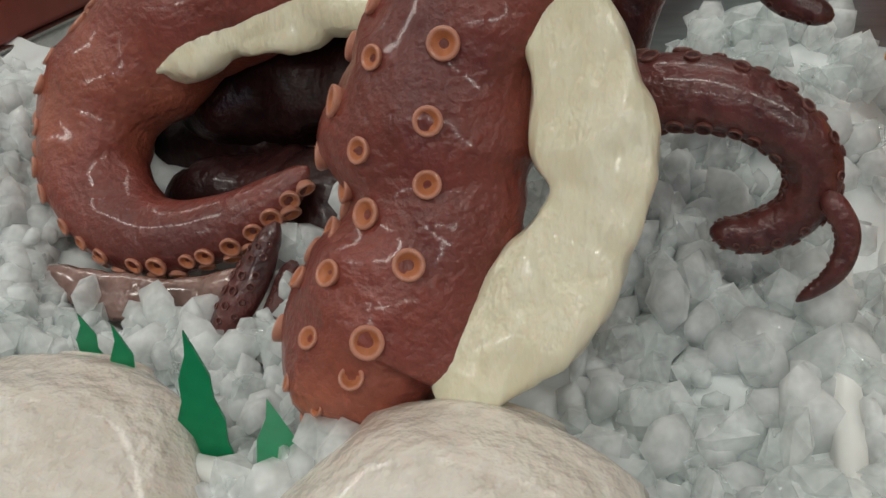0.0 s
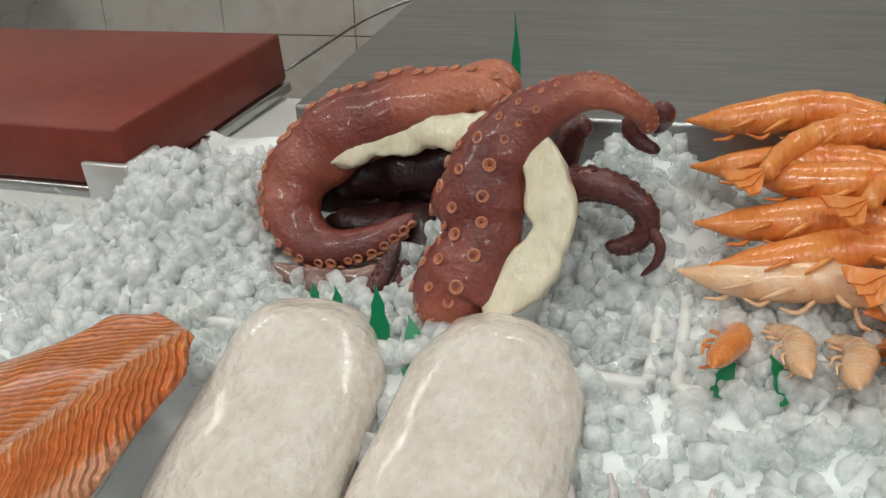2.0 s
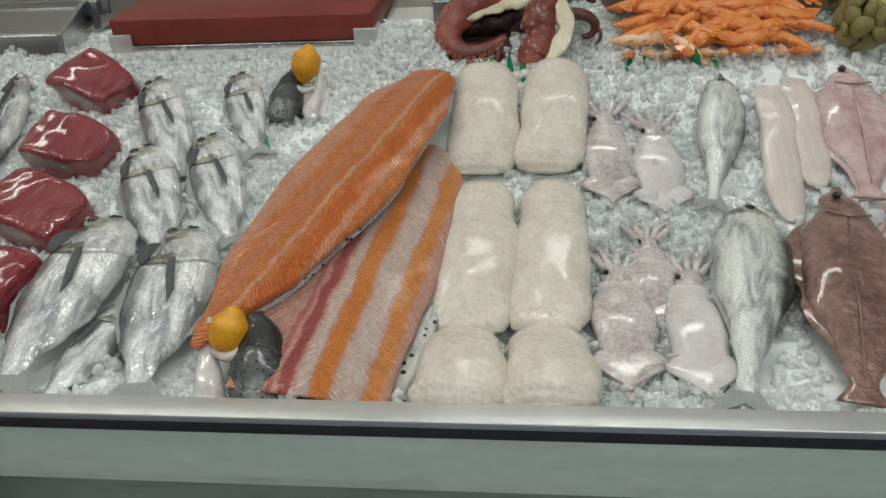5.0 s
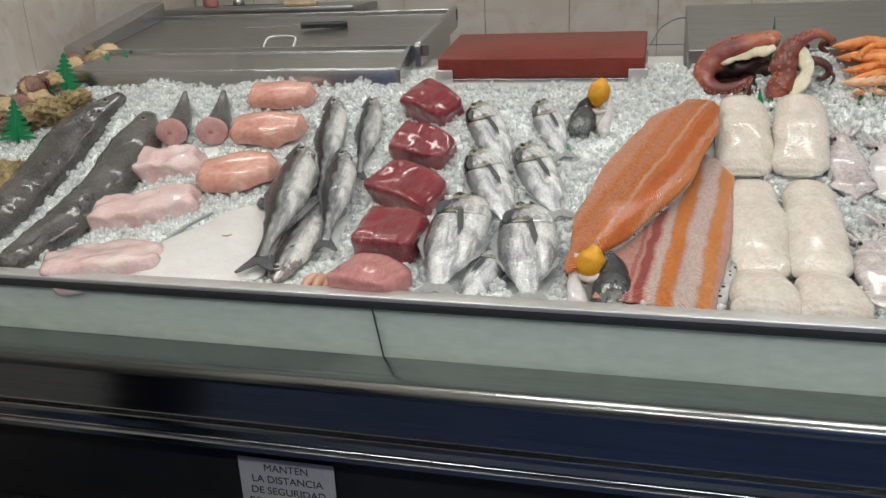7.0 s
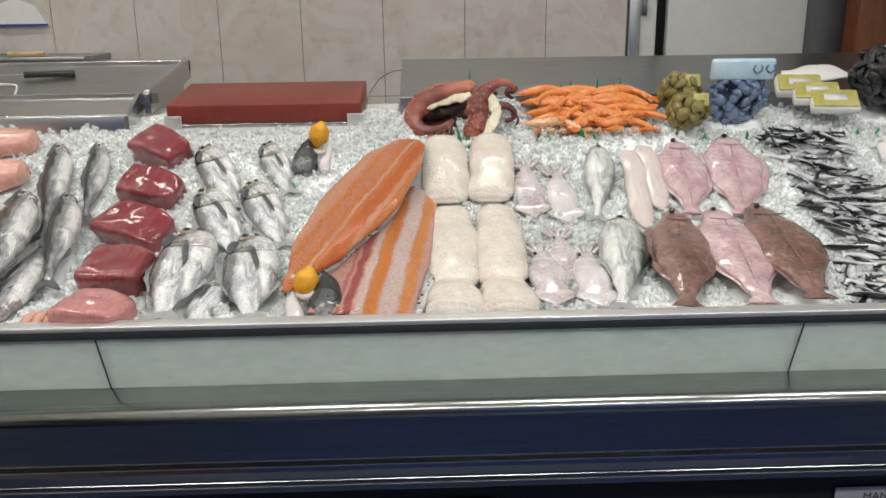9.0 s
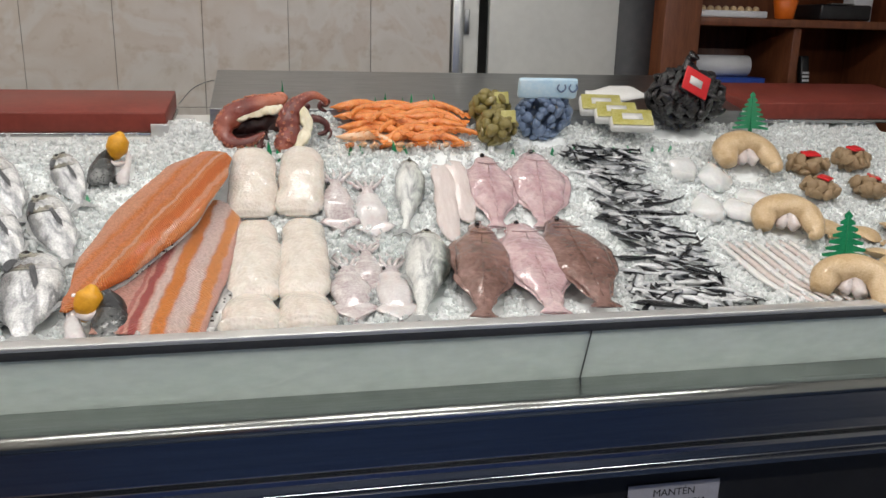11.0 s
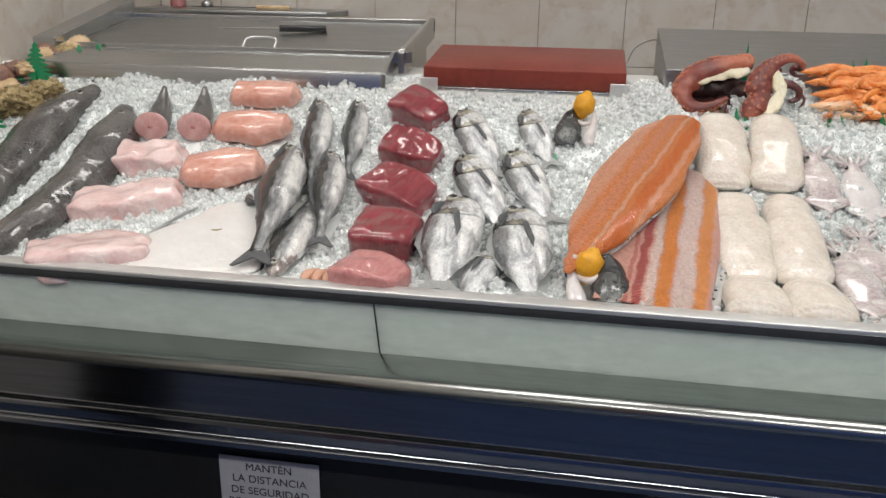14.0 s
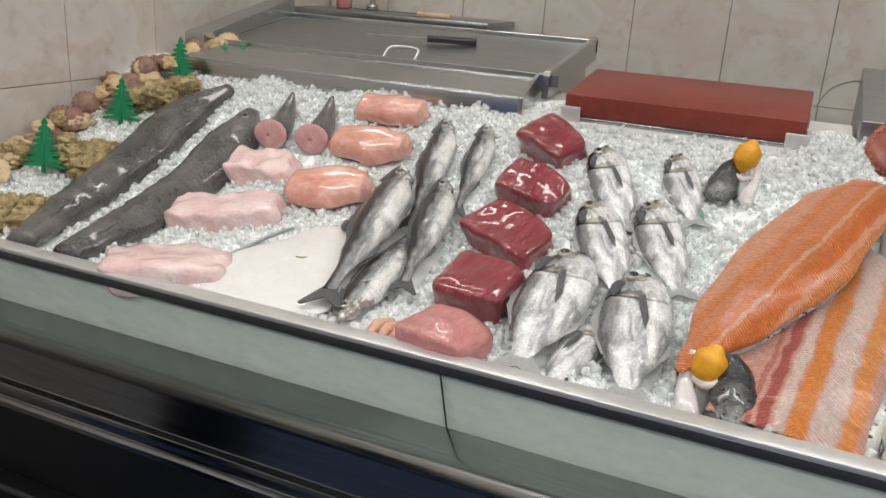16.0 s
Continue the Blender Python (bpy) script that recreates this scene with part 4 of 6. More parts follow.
# white-bellied flat fish by the rail
f = slab_fish("white_flatfish", "large white-bellied flatfish lying belly up", "fish", "", lay(-0.43, 0.41, -0.38, 0.03, 0.004, 0.15), 0.39, 0.3, 0.013, "white_fish",
              [(0, 0.02), (0.15, 0.07), (0.5, 0.155), (0.85, 0.17), (1, 0.12)], [(0, -0.02), (0.15, -0.09), (0.5, -0.14), (0.85, -0.13), (1, -0.08)], 2.2, 0.003, 50)
part("fin_edge", tube([(0.16, 0.09, 0.0), (0.1, 0.12, 0.002), (0.0, 0.155, 0.002), (-0.1, 0.17, 0.0)], [0.003, 0.004, 0.004, 0.003], 6), M["fin"], f)
part("mouth", tube([(0.02, -0.01, 0.013), (0.012, 0.0, 0.0135), (0.015, 0.012, 0.013)], [0.001, 0.002, 0.001], 6), M["shell_y"], f)

# flatfish
def flatfish(hx, hy, tx, ty, W, material, label, lift=0.016, seed=0):
    L = math.dist((hx, hy), (tx, ty))
    f = slab_fish("flatfish", label, "fish", "flatfish", lay(hx, hy, tx, ty, lift, W / 2), L, W, 0.022, material,
                  [(0, 0.008), (0.08, W * 0.22), (0.35, W * 0.5), (0.6, W * 0.45), (0.85, W * 0.2), (0.93, W * 0.13), (1, W * 0.22)],
                  [(0, -0.01), (0.1, -W * 0.25), (0.4, -W * 0.5), (0.65, -W * 0.42), (0.85, -W * 0.18), (0.93, -W * 0.12), (1, -W * 0.2)], 2.2, 0.007, seed, 0.02,
                  [(0, 0.006), (0.15, 0.018), (0.45, 0.024), (0.8, 0.01), (1, 0.004)])
    up = [(0, 0.004), (0.1, W * 0.25), (0.35, W * 0.6), (0.62, W * 0.53), (0.86, W * 0.2), (0.93, W * 0.13), (1, W * 0.24)]
    part("fin_frill", body(L * 0.99, up, [(a, -b) for a, b in up], [(0, 0.003), (0.5, 0.005), (1, 0.003)], 60, 20, 2.0, 0.6, 0.012, seed + 5, 0.02), M[material], f, "thin ruffled fin edge", m=pose(0, 0, -0.003))
    part("ridge", tube([(L * 0.28, 0, 0.021), (L * 0.1, 0.004, 0.0245), (-L * 0.2, 0.002, 0.019), (-L * 0.42, 0.004, 0.008)], [0.001, 0.0025, 0.002, 0.001], 6), M[material], f)
    part("eye", ball(0.007, 10, 6), M["eye_b"], f, m=pose(L * 0.41, 0.01, 0.016))
    part("gill_cover", tube([(L * 0.3, -W * 0.25, 0.018), (L * 0.27, 0, 0.024), (L * 0.3, W * 0.22, 0.018)], [0.0015, 0.003, 0.0015], 6), M[material], f)
    return f


flatfish(1.325, 0.79, 1.3, 0.47, 0.125, "flat_pk", "pink-grey flatfish lying on ice", seed=60)
flatfish(1.475, 0.81, 1.42, 0.46, 0.15, "flat_pk", "pink-grey flatfish with a glossy flank", seed=61)
flatfish(1.25, 0.5, 1.155, 0.05, 0.13, "flat_br", "brown-skinned flatfish by the rail", 0.022, 62)
flatfish(1.345, 0.5, 1.31, 0.05, 0.145, "flat_pk", "pink-bellied flatfish between two brown ones", 0.022, 63)
flatfish(1.45, 0.5, 1.42, 0.05, 0.15, "flat_br", "brown-skinned flatfish with a wet glossy flank", 0.03, 64)
for x0, y0, x1, y1 in [(1.2, 0.79, 1.165, 0.43), (1.235, 0.78, 1.225, 0.5)]:
    slab_fish("pale_fillet", "thin pale pink fillet on ice", "fish fillet", "pale fillets", lay(x0, y0, x1, y1, 0.01, 0.03), math.dist((x0, y0), (x1, y1)), 0.06, 0.012, "fillet_pale", None, None, 2.6, 0.008, 70)

# squid half buried in ice
def squid(hx, hy, tx, ty, W, material, seed):
    L = math.dist((hx, hy), (tx, ty))
    s = thing("squid", "small translucent squid half buried in crushed ice", "squid", "squid in ice", m=lay(hx, hy, tx, ty, 0.008, W * 0.3))
    part("mantle", body(L * 0.66, [(0, W * 0.36), (0.3, W * 0.5), (0.7, W * 0.4), (1, 0.004)], [(0, -W * 0.36), (0.3, -W * 0.5), (0.7, -W * 0.4), (1, -0.004)], [(0, 0.014), (0.4, 0.02), (1, 0.004)], 22, 14, 2.2, 0.5, 0.006, seed), M[material], s, m=pose(-L * 0.17, 0, 0))
    part("fin", body(L * 0.3, [(0, 0.004), (0.5, W * 0.6), (1, 0.003)], [(0, -0.004), (0.5, -W * 0.6), (1, -0.003)], [(0, 0.003), (1, 0.003)], 12, 10, 2, 0.6, 0.004, seed), M[material], s, m=pose(-L * 0.32, 0, 0.008))
    part("head", ball(W * 0.3, 12, 8, Matrix.Diagonal((1.3, 1, 0.7, 1))), M["squid_pk"], s, m=pose(L * 0.2, 0, 0.0) @ Matrix.Diagonal((1.2, 0.85, 0.8, 1)))
    part("eye", ball(0.0045, 10, 6), M["eye_b"], s, m=pose(L * 0.21, W * 0.2, 0.013))
    rng = random.Random(seed)
    for i in range(5):
        y = (i - 2) * W * 0.14
        part("tentacle", tube(*spline([(L * 0.27, y * 0.7, 0.004, 0.006), (L * 0.36, y * 1.6, 0.008, 0.005), (L * 0.43, y * 2 + rng.uniform(-0.01, 0.01), 0.004, 0.003), (L * 0.47, y * 2.3 + rng.uniform(-0.015, 0.015), 0.008, 0.0015)], 4), 7), M["squid_pk"], s)


for i, q in enumerate([(0.895, 0.74, 0.905, 0.46, 0.085), (0.975, 0.71, 0.985, 0.44, 0.085), (0.9, 0.41, 0.895, 0.07, 0.09), (1.0, 0.4, 0.985, 0.06, 0.085), (0.95, 0.46, 0.94, 0.2, 0.07)]):
    squid(*q, "squid" if i % 2 else "squid_pk", 80 + i)

# salmon heads holding a lemon
def salmon_head(x, y, size, label):
    """A cut head standing in the ice with its mouth open upward: dark spotted upper jaw, pale lower jaw."""
    z = bed_z(y)
    h = thing("severed_salmon", label, "fish head", "salmon heads", m=pose(x, y, z) @ Matrix.Diagonal((size, abs(size), abs(size), 1)))
    FOOT.append((x, y, 0, 0.06, 0.05))
    part("upper_jaw", tube(*spline([(0.035, -0.05, -0.02, 0.03), (0.036, -0.04, 0.0, 0.042), (0.032, -0.012, 0.03, 0.037), (0.026, 0.012, 0.058, 0.024), (0.018, 0.02, 0.08, 0.009)], 6), 18, 0.9, lumps=0.08), M["sal_head"], h, "black-spotted skin")
    part("lower_jaw", tube(*spline([(-0.03, -0.07, -0.014, 0.012), (-0.028, -0.048, 0.006, 0.02), (-0.036, -0.02, 0.03, 0.014), (-0.04, 0.005, 0.056, 0.009), (-0.036, 0.016, 0.076, 0.005)], 6), 14, 0.75, lumps=0.2), M["squid"], h, "pale lower jaw")
    part("gum", tube(*spline([(-0.03, -0.012, 0.044, 0.005), (-0.006, -0.02, 0.04, 0.008), (0.018, -0.014, 0.052, 0.006)], 5), 8), M["fillet_pale"], h, "pale gum")
    part("eye", ball(0.009, 12, 8), M["eye_w"], h, m=pose(0.04, -0.048, 0.028))
    part("pupil", ball(0.006, 10, 6), M["eye_b"], h, m=pose(0.041, -0.053, 0.031))
    return h


def lemon(x, y, z):
    bm = body(0.074, [(0, 0.006), (0.08, 0.012), (0.3, 0.026), (0.6, 0.027), (0.9, 0.014), (1, 0.005)], [(0, -0.006), (0.08, -0.012), (0.3, -0.026), (0.6, -0.027), (0.9, -0.014), (1, -0.005)], [(0, 0.006), (0.08, 0.012), (0.3, 0.026), (0.6, 0.027), (0.9, 0.014), (1, 0.005)], 20, 16, 2, 1.0, 0.001)
    solid("lemon", bm, M["lemon"], "whole yellow-orange lemon held in a salmon's mouth", "lemon", "lemons", m=pose(x, y, z, 0, -70, 40))


salmon_head(0.352, 0.722, -0.82, "spotted salmon head holding a lemon, up the ice")
lemon(0.358, 0.735, bed_z(0.722) + 0.075)
salmon_head(0.4, 0.122, 1.0, "spotted salmon head holding a lemon, by the rail")
lemon(0.39, 0.125, bed_z(0.122) + 0.06)

# anchovies: a loose heap, each fish its own object on one of four shared meshes
def anchovies():
    poly = [(1.585, 0.785), (1.75, 0.8), (1.78, 0.5), (1.76, 0.06), (1.52, 0.06), (1.6, 0.42)]

    def inside(x, y):
        c = False
        for (ax, ay), (bx, by) in zip(poly, poly[1:] + poly[:1]):
            if (ay > y) != (by > y) and x < (bx - ax) * (y - ay) / (by - ay) + ax:
                c = not c
        return c
    rng = random.Random(5)
    shapes = []
    for j, cb in enumerate((0.05, -0.05, 0.02, 0.09)):
        up = [(0, 0.0015), (0.15, 0.0085), (0.45, 0.0105), (0.85, 0.0042), (0.92, 0.0028), (1, 0.011)]
        shapes.append(mesh_of("anchovy", body(0.105, up, [(s_, -v) for s_, v in up], [(0, 0.001), (0.3, 0.006), (0.85, 0.002), (1, 0.0006)], 12, 10, 2, 1, 0, j, cb * 0.8), M["anch"]))
    n = 0
    while n < 190:
        x, y = rng.uniform(1.5, 1.84), rng.uniform(0.05, 0.8)
        if not inside(x, y) or (noise.noise(Vector((x * 11, y * 11, 2))) < -0.2 and rng.random() < 0.8):
            continue
        o = new("anchovy", shapes[n % 4])
        o.matrix_world = pose(x, y, bed_z(y) + 0.009 + rng.random() * 0.014, rng.uniform(-40, 40) + 15, rng.uniform(-12, 12), rng.gauss(-48, 36) + (180 if n % 3 else 0)) @ Matrix.Scale(rng.uniform(1.1, 1.4), 4)
        tagged(o, "small silver anchovy in a loose heap on ice", "fish", "anchovies in a heap")
        n += 1


anchovies()

# ---- back row ----
# red-brown cutting board on a metal tray
def cutting_board(x0, x1, y0, y1, z, label):
    m = pose((x0 + x1) / 2, y0, z, 7.5, 0, 0)
    w, d = (x1 - x0) / 2, y1 - y0
    b = thing("cutting_board", label, "cutting board", "cutting boards", m=m)
    part("slab", box(-w, 0, 0.012, w, d, 0.066, 0.004), M["board"], b)
    tray = thing("board_tray", "steel tray with corner brackets under the cutting board", "tray", "", m=m)
    part("pan", box(-w - 0.004, -0.004, 0, w + 0.004, d, 0.0115, 0.002), M["steel"], tray)
    for sx in (-1, 1):
        bm = box(min(sx * (w + 0.007), sx * (w - 0.04)), -0.007, 0.0, max(sx * (w + 0.007), sx * (w - 0.04)), -0.0005, 0.036, 0.002)
        part("corner_bracket", bm, M["alu"], tray)
        bm = box(min(sx * (w + 0.008), sx * (w + 0.001)), -0.006, 0.0, max(sx * (w + 0.008), sx * (w + 0.001)), 0.04, 0.036, 0.002)
        part("corner_bracket", bm, M["alu"], tray)


cutting_board(-0.082, 0.462, 0.885, 1.17, 1.222, "thick red-brown plastic cutting board behind the ice")
cutting_board(2.25, 2.95, 0.97, 1.3, 1.25, "thick red-brown plastic cutting board by the mussels")

# steel scaling tray with its raised rims
sink = thing("steel_tray_table", "sloping stainless steel cleaning table with a raised rim", "steel table")
part("apron", box(-1.25, 0.875, 1.16, -0.2, 0.882, 1.262, 0.002), M["steel"], sink, "brushed front apron")
part("shelf", prism([(0.882, 1.25), (0.882, 1.264), (1.0, 1.3), (1.0, 1.286)], "x", -1.25, -0.2, 0.001), M["steel"], sink, smooth=False)
part("upstand", prism([(1.001, 1.28), (1.001, 1.312), (1.008, 1.312), (1.008, 1.28)], "x", -1.27, -0.14, 0.001), M["steel"], sink, smooth=False)
part("top", prism([(1.009, 1.28), (1.009, 1.296), (1.44, 1.366), (1.44, 1.35)], "x", -1.25, -0.18, 0.001), M["steel_dull"], sink, "scratched steel top", smooth=False)
part("back_rim", prism([(1.441, 1.34), (1.441, 1.38), (1.462, 1.38), (1.462, 1.34)], "x", -1.25, -0.16, 0.002), M["steel"], sink, smooth=False)
part("side_cheek", prism([(0.98, 1.22), (0.98, 1.325), (1.462, 1.43), (1.462, 1.3)], "x", -1.33, -1.252, 0.003), M["steel"], sink, smooth=False)
for xx in (-0.178,):
    part("side_rim", prism([(0.99, 1.25), (0.99, 1.31), (1.0, 1.32), (1.462, 1.387), (1.462, 1.32)], "x", xx, xx + 0.018, 0.002), M["steel"], sink, smooth=False)
part("side_cheek", prism([(0.875, 1.16), (0.875, 1.262), (0.99, 1.31), (1.46, 1.33), (1.46, 1.2)], "x", -0.1995, -0.188, 0.002), M["steel"], sink, smooth=False)
part("handle", tube(*spline([(-0.68, 1.06, 1.305, 0.004), (-0.675, 1.09, 1.33, 0.004), (-0.63, 1.1, 1.335, 0.004), (-0.585, 1.09, 1.33, 0.004), (-0.58, 1.06, 1.305, 0.004)], 6), 8), M["alu"], sink, "curved steel grip")
# black-handled knife lying on it
kn = thing("knife", "kitchen knife with a black handle on the steel table", "knife", "", m=pose(-0.56, 1.27, 1.352, 9, 0, 14))
part("handle", body(0.15, [(0, 0.012), (0.2, 0.016), (0.6, 0.013), (0.9, 0.016), (1, 0.01)], [(0, -0.01), (0.2, -0.013), (0.6, -0.01), (1, -0.01)], [(0, 0.01), (1, 0.01)], 16, 12, 3, 1), M["blackpl"], kn)
part("blade", prism([(-0.07, 0.012), (-0.26, 0.006), (-0.27, 0.0), (-0.24, -0.012), (-0.07, -0.012)], "z", -0.001, 0.001), M["steel"], kn, smooth=False)
# shelf against the back wall with tap, soap bottle, knife and a white scraper
sh = thing("wash_shelf", "dark steel wash shelf on the back wall", "shelf", kind="structure")
part("shelf_board", box(-1.45, 1.72, 1.36, -0.62, 2.0, 1.385, 0.003), M["steel_dull"], sh)
tap = thing("tap", "chrome swan-neck tap over the wash shelf", "tap", "")
part("spout", tube(*spline([(-1.2, 1.93, 1.386, 0.012), (-1.2, 1.93, 1.52, 0.011), (-1.19, 1.9, 1.6, 0.01), (-1.16, 1.83, 1.61, 0.01), (-1.15, 1.79, 1.55, 0.01)], 8), 12), M["steel"], tap)
part("base", tube([(-1.2, 1.93, 1.386), (-1.2, 1.93, 1.405), (-1.2, 1.93, 1.41)], [0.024, 0.024, 0.015], 16), M["steel"], tap)
bt = thing("soap_bottle", "pink soap bottle with a cap on the wash shelf", "bottle", "")
part("bottle", tube([(-1.3, 1.88, 1.386), (-1.3, 1.88, 1.39), (-1.3, 1.88, 1.47), (-1.3, 1.88, 1.49)], [0.028, 0.032, 0.032, 0.016], 16), M["tuna_pk"], bt)
part("cap", tube([(-1.3, 1.88, 1.49), (-1.3, 1.88, 1.525)], [0.014, 0.012], 12), M["white_pl"], bt)
kn = thing("knife", "boning knife with a wooden handle on the wash shelf", "knife", "", m=pose(-0.95, 1.76, 1.395, 0, 0, 2))
part("handle", body(0.13, [(0, 0.01), (0.5, 0.012), (1, 0.01)], [(0, -0.01), (0.5, -0.012), (1, -0.01)], [(0, 0.009), (1, 0.009)], 12, 10, 3, 1), M["shell_w"], kn, "orange wooden handle", m=pose(0.1, 0, 0))
part("blade", prism([(0.035, 0.012), (-0.2, 0.01), (-0.23, 0.0), (-0.2, -0.012), (0.035, -0.012)], "z", -0.001, 0.001), M["blackpl"], kn, smooth=False)
sc = thing("scraper", "white plastic scraper with a blue edge on the wall", "scraper", "")
part("plate", prism([(-1.1, 1.5), (-0.86, 1.5), (-0.9, 1.57), (-0.98, 1.6), (-1.06, 1.57)], "z", 0, 0.012), M["white_pl"], sc, smooth=False, m=pose(0, 2.016, 0, 90, 0, 0))
part("edge", box(-1.1, 1.998, 1.494, -0.86, 2.012, 1.501), M["cyan"], sc, smooth=False)

# cable behind the board
solid("cable", tube(*spline([(0.47, 1.15, 1.285, 0.0018), (0.5, 1.3, 1.32, 0.0018), (0.55, 1.36, 1.34, 0.0018), (0.58, 1.44, 1.33, 0.0018)], 6), 8), M["steel_dull"], "thin grey cable behind the cutting board", "cable")

# ---- octopus ----


def octo_material():
    m, nodes, links, b = nt("octopus_skin", 0.34, 0, 0.5, 0.3)
    n = noise_tex(nodes, links, 9, 6)
    n2 = noise_tex(nodes, links, 330, 5)
    r = ramp(nodes, [(0.32, (0.13, 0.026, 0.022)), (0.48, (0.27, 0.062, 0.042)), (0.66, (0.52, 0.17, 0.09))])
    links.new(n.outputs[0], r.inputs[0])
    mul = nodes.new("ShaderNodeMix")
    mul.data_type, mul.blend_type = "RGBA", "MULTIPLY"
    mul.inputs[0].default_value = 0.5
    r2 = ramp(nodes, [(0.3, (0.6, 0.5, 0.5)), (0.65, (1, 1, 1))])
    links.new(n2.outputs[0], r2.inputs[0])
    links.new(r.outputs[0], mul.inputs[6])
    links.new(r2.outputs[0], mul.inputs[7])
    links.new(mul.outputs[2], b.inputs["Base Color"])
    b.inputs["Subsurface Weight"].default_value = 0.08
    b.inputs["Subsurface Radius"].default_value = (0.01, 0.004, 0.003)
    n3 = noise_tex(nodes, links, 70, 4, (1, 1, 1), 0.6)
    hs = nodes.new("ShaderNodeMath")
    hs.operation = "MULTIPLY_ADD"
    hs.inputs[1].default_value = 1.6
    links.new(n3.outputs[0], hs.inputs[0])
    links.new(n2.outputs[0], hs.inputs[2])
    bumped(nodes, links, b, hs.outputs[0], 0.6, 0.0022)
    return m


M["octo"] = octo_material()
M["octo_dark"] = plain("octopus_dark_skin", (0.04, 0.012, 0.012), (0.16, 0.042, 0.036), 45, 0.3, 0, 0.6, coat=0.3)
# near-black inner skin: the shade of the hollow is put in its colour
M["octo_inner_shade"] = plain("octopus_cavity_shade", (0.012, 0.005, 0.005), (0.06, 0.018, 0.016), 40, 0.35, 0, 0.5, coat=0.3)
M["octo_white"] = plain("octopus_cut_flesh", (0.74, 0.66, 0.44), (0.86, 0.81, 0.64), 30, 0.3, 0, 0.7, coat=0.3, stretch=(1, 1, 0.3), sss=0.15)
M["sucker_in"] = plain("sucker_pit", (0.42, 0.12, 0.045), (0.56, 0.2, 0.08), 90, 0.35)


def sucker_mesh(rim, pit):
    bm = bmesh.new()
    prof = [(0.75, -0.5), (0.95, 0.05), (1.0, 0.2), (0.95, 0.32), (0.82, 0.34), (0.7, 0.26), (0.6, 0.1), (0.36, 0.04), (0.28, -0.12), (0.1, -0.16)]
    rings = [[(r * math.cos(2 * math.pi * k / 16), r * math.sin(2 * math.pi * k / 16), h) for k in range(16)] for r, h in prof]
    bm = loft(rings)
    for f in bm.faces:
        c = f.calc_center_median()
        f.material_index = 1 if math.hypot(c.x, c.y) < 0.74 and c.z > -0.3 else 0
    me = mesh_of("sucker", bm, rim)
    me.materials.append(pit)
    return me


M["sucker"] = plain("sucker_rim", (0.46, 0.16, 0.1), (0.62, 0.3, 0.2), 90, 0.3, 0, 0.3, coat=0.3)
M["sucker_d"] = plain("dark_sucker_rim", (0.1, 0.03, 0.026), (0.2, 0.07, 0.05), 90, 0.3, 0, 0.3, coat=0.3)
SUCKER = sucker_mesh(M["sucker"], M["sucker_in"])
SUCKER_D = sucker_mesh(M["sucker_d"], M["octo_dark"])

VIEW = Vector((0.05, -0.85, 0.5)).normalized()


def arm(parent, keys, sides, material, label="", flat=0.85, per=9, size=0.42, gap=1.9, dark=False, n=26, lumps=0.12, name="arm", power=2.0, least=0.0):
    """One arm along keys (x, y, z, r), with rows of suckers on the sides given as angles about its axis (0: outside of the curl, 90: to the front)."""
    pts, rr = spline(keys, per)
    for i, k in ((0, 0.3), (1, 0.72), (2, 0.92)):
        rr[i] *= k
        rr[-1 - i] *= k
    a = part(name, tube(pts, rr, n, flat, view=VIEW, lumps=lumps, power=power), M[material], parent, label)
    P = [Vector(p) for p in pts]
    for row, ang in enumerate(sides):
        run = 0.5 * (row % 2)
        for i in range(2, len(P) - 1):
            run += (P[i] - P[i - 1]).length / (max(rr[i] * size, least) * gap)
            if run < 1:
                continue
            run -= 1
            d = (P[i + 1] - P[i - 1]).normalized()
            side = d.cross(VIEW).normalized()
            nrm = side.cross(d).normalized()
            ca, sa = math.cos(radians(ang)), math.sin(radians(ang))
            out = (side * ca + nrm * (sa / flat)).normalized()
            s = max(rr[i] * size, least) * random.uniform(0.8, 1.1) * 0.5
            o = side * ca + nrm * (flat * sa)
            at = P[i] + o * rr[i] * (1 + lumps * noise.noise((P[i] + o * rr[i]) * 38))
            q = out.to_track_quat("Z", "Y").to_matrix().to_4x4()
            share("sucker", SUCKER_D if dark else SUCKER, a, Matrix.Translation(at) @ q @ Matrix.Scale(s, 4))
    return a


octo = thing("octopus", "cooked red-brown octopus with curled arms, cut to white flesh", "octopus")
arm(octo, [(0.78, 0.92, 1.305, 0.012), (0.761, 0.93, 1.316, 0.018), (0.729, 0.935, 1.31, 0.0255), (0.684, 0.932, 1.298, 0.031), (0.64, 0.922, 1.278, 0.0316), (0.612, 0.904, 1.249, 0.0274), (0.615, 0.884, 1.22, 0.0219), (0.648, 0.872, 1.204, 0.0172), (0.683, 0.872, 1.21, 0.0132), (0.708, 0.876, 1.224, 0.009), (0.722, 0.878, 1.236, 0.003)], (6, 38), "octo", "thick curled arm", size=0.36, gap=1.2, lumps=0.15, least=0.0085)
arm(octo, [(0.735, 0.95, 1.312, 0.016), (0.752, 0.945, 1.322, 0.0155), (0.772, 0.942, 1.328, 0.013), (0.786, 0.935, 1.316, 0.008)], (30, 80), "octo", "arm end behind the curl")
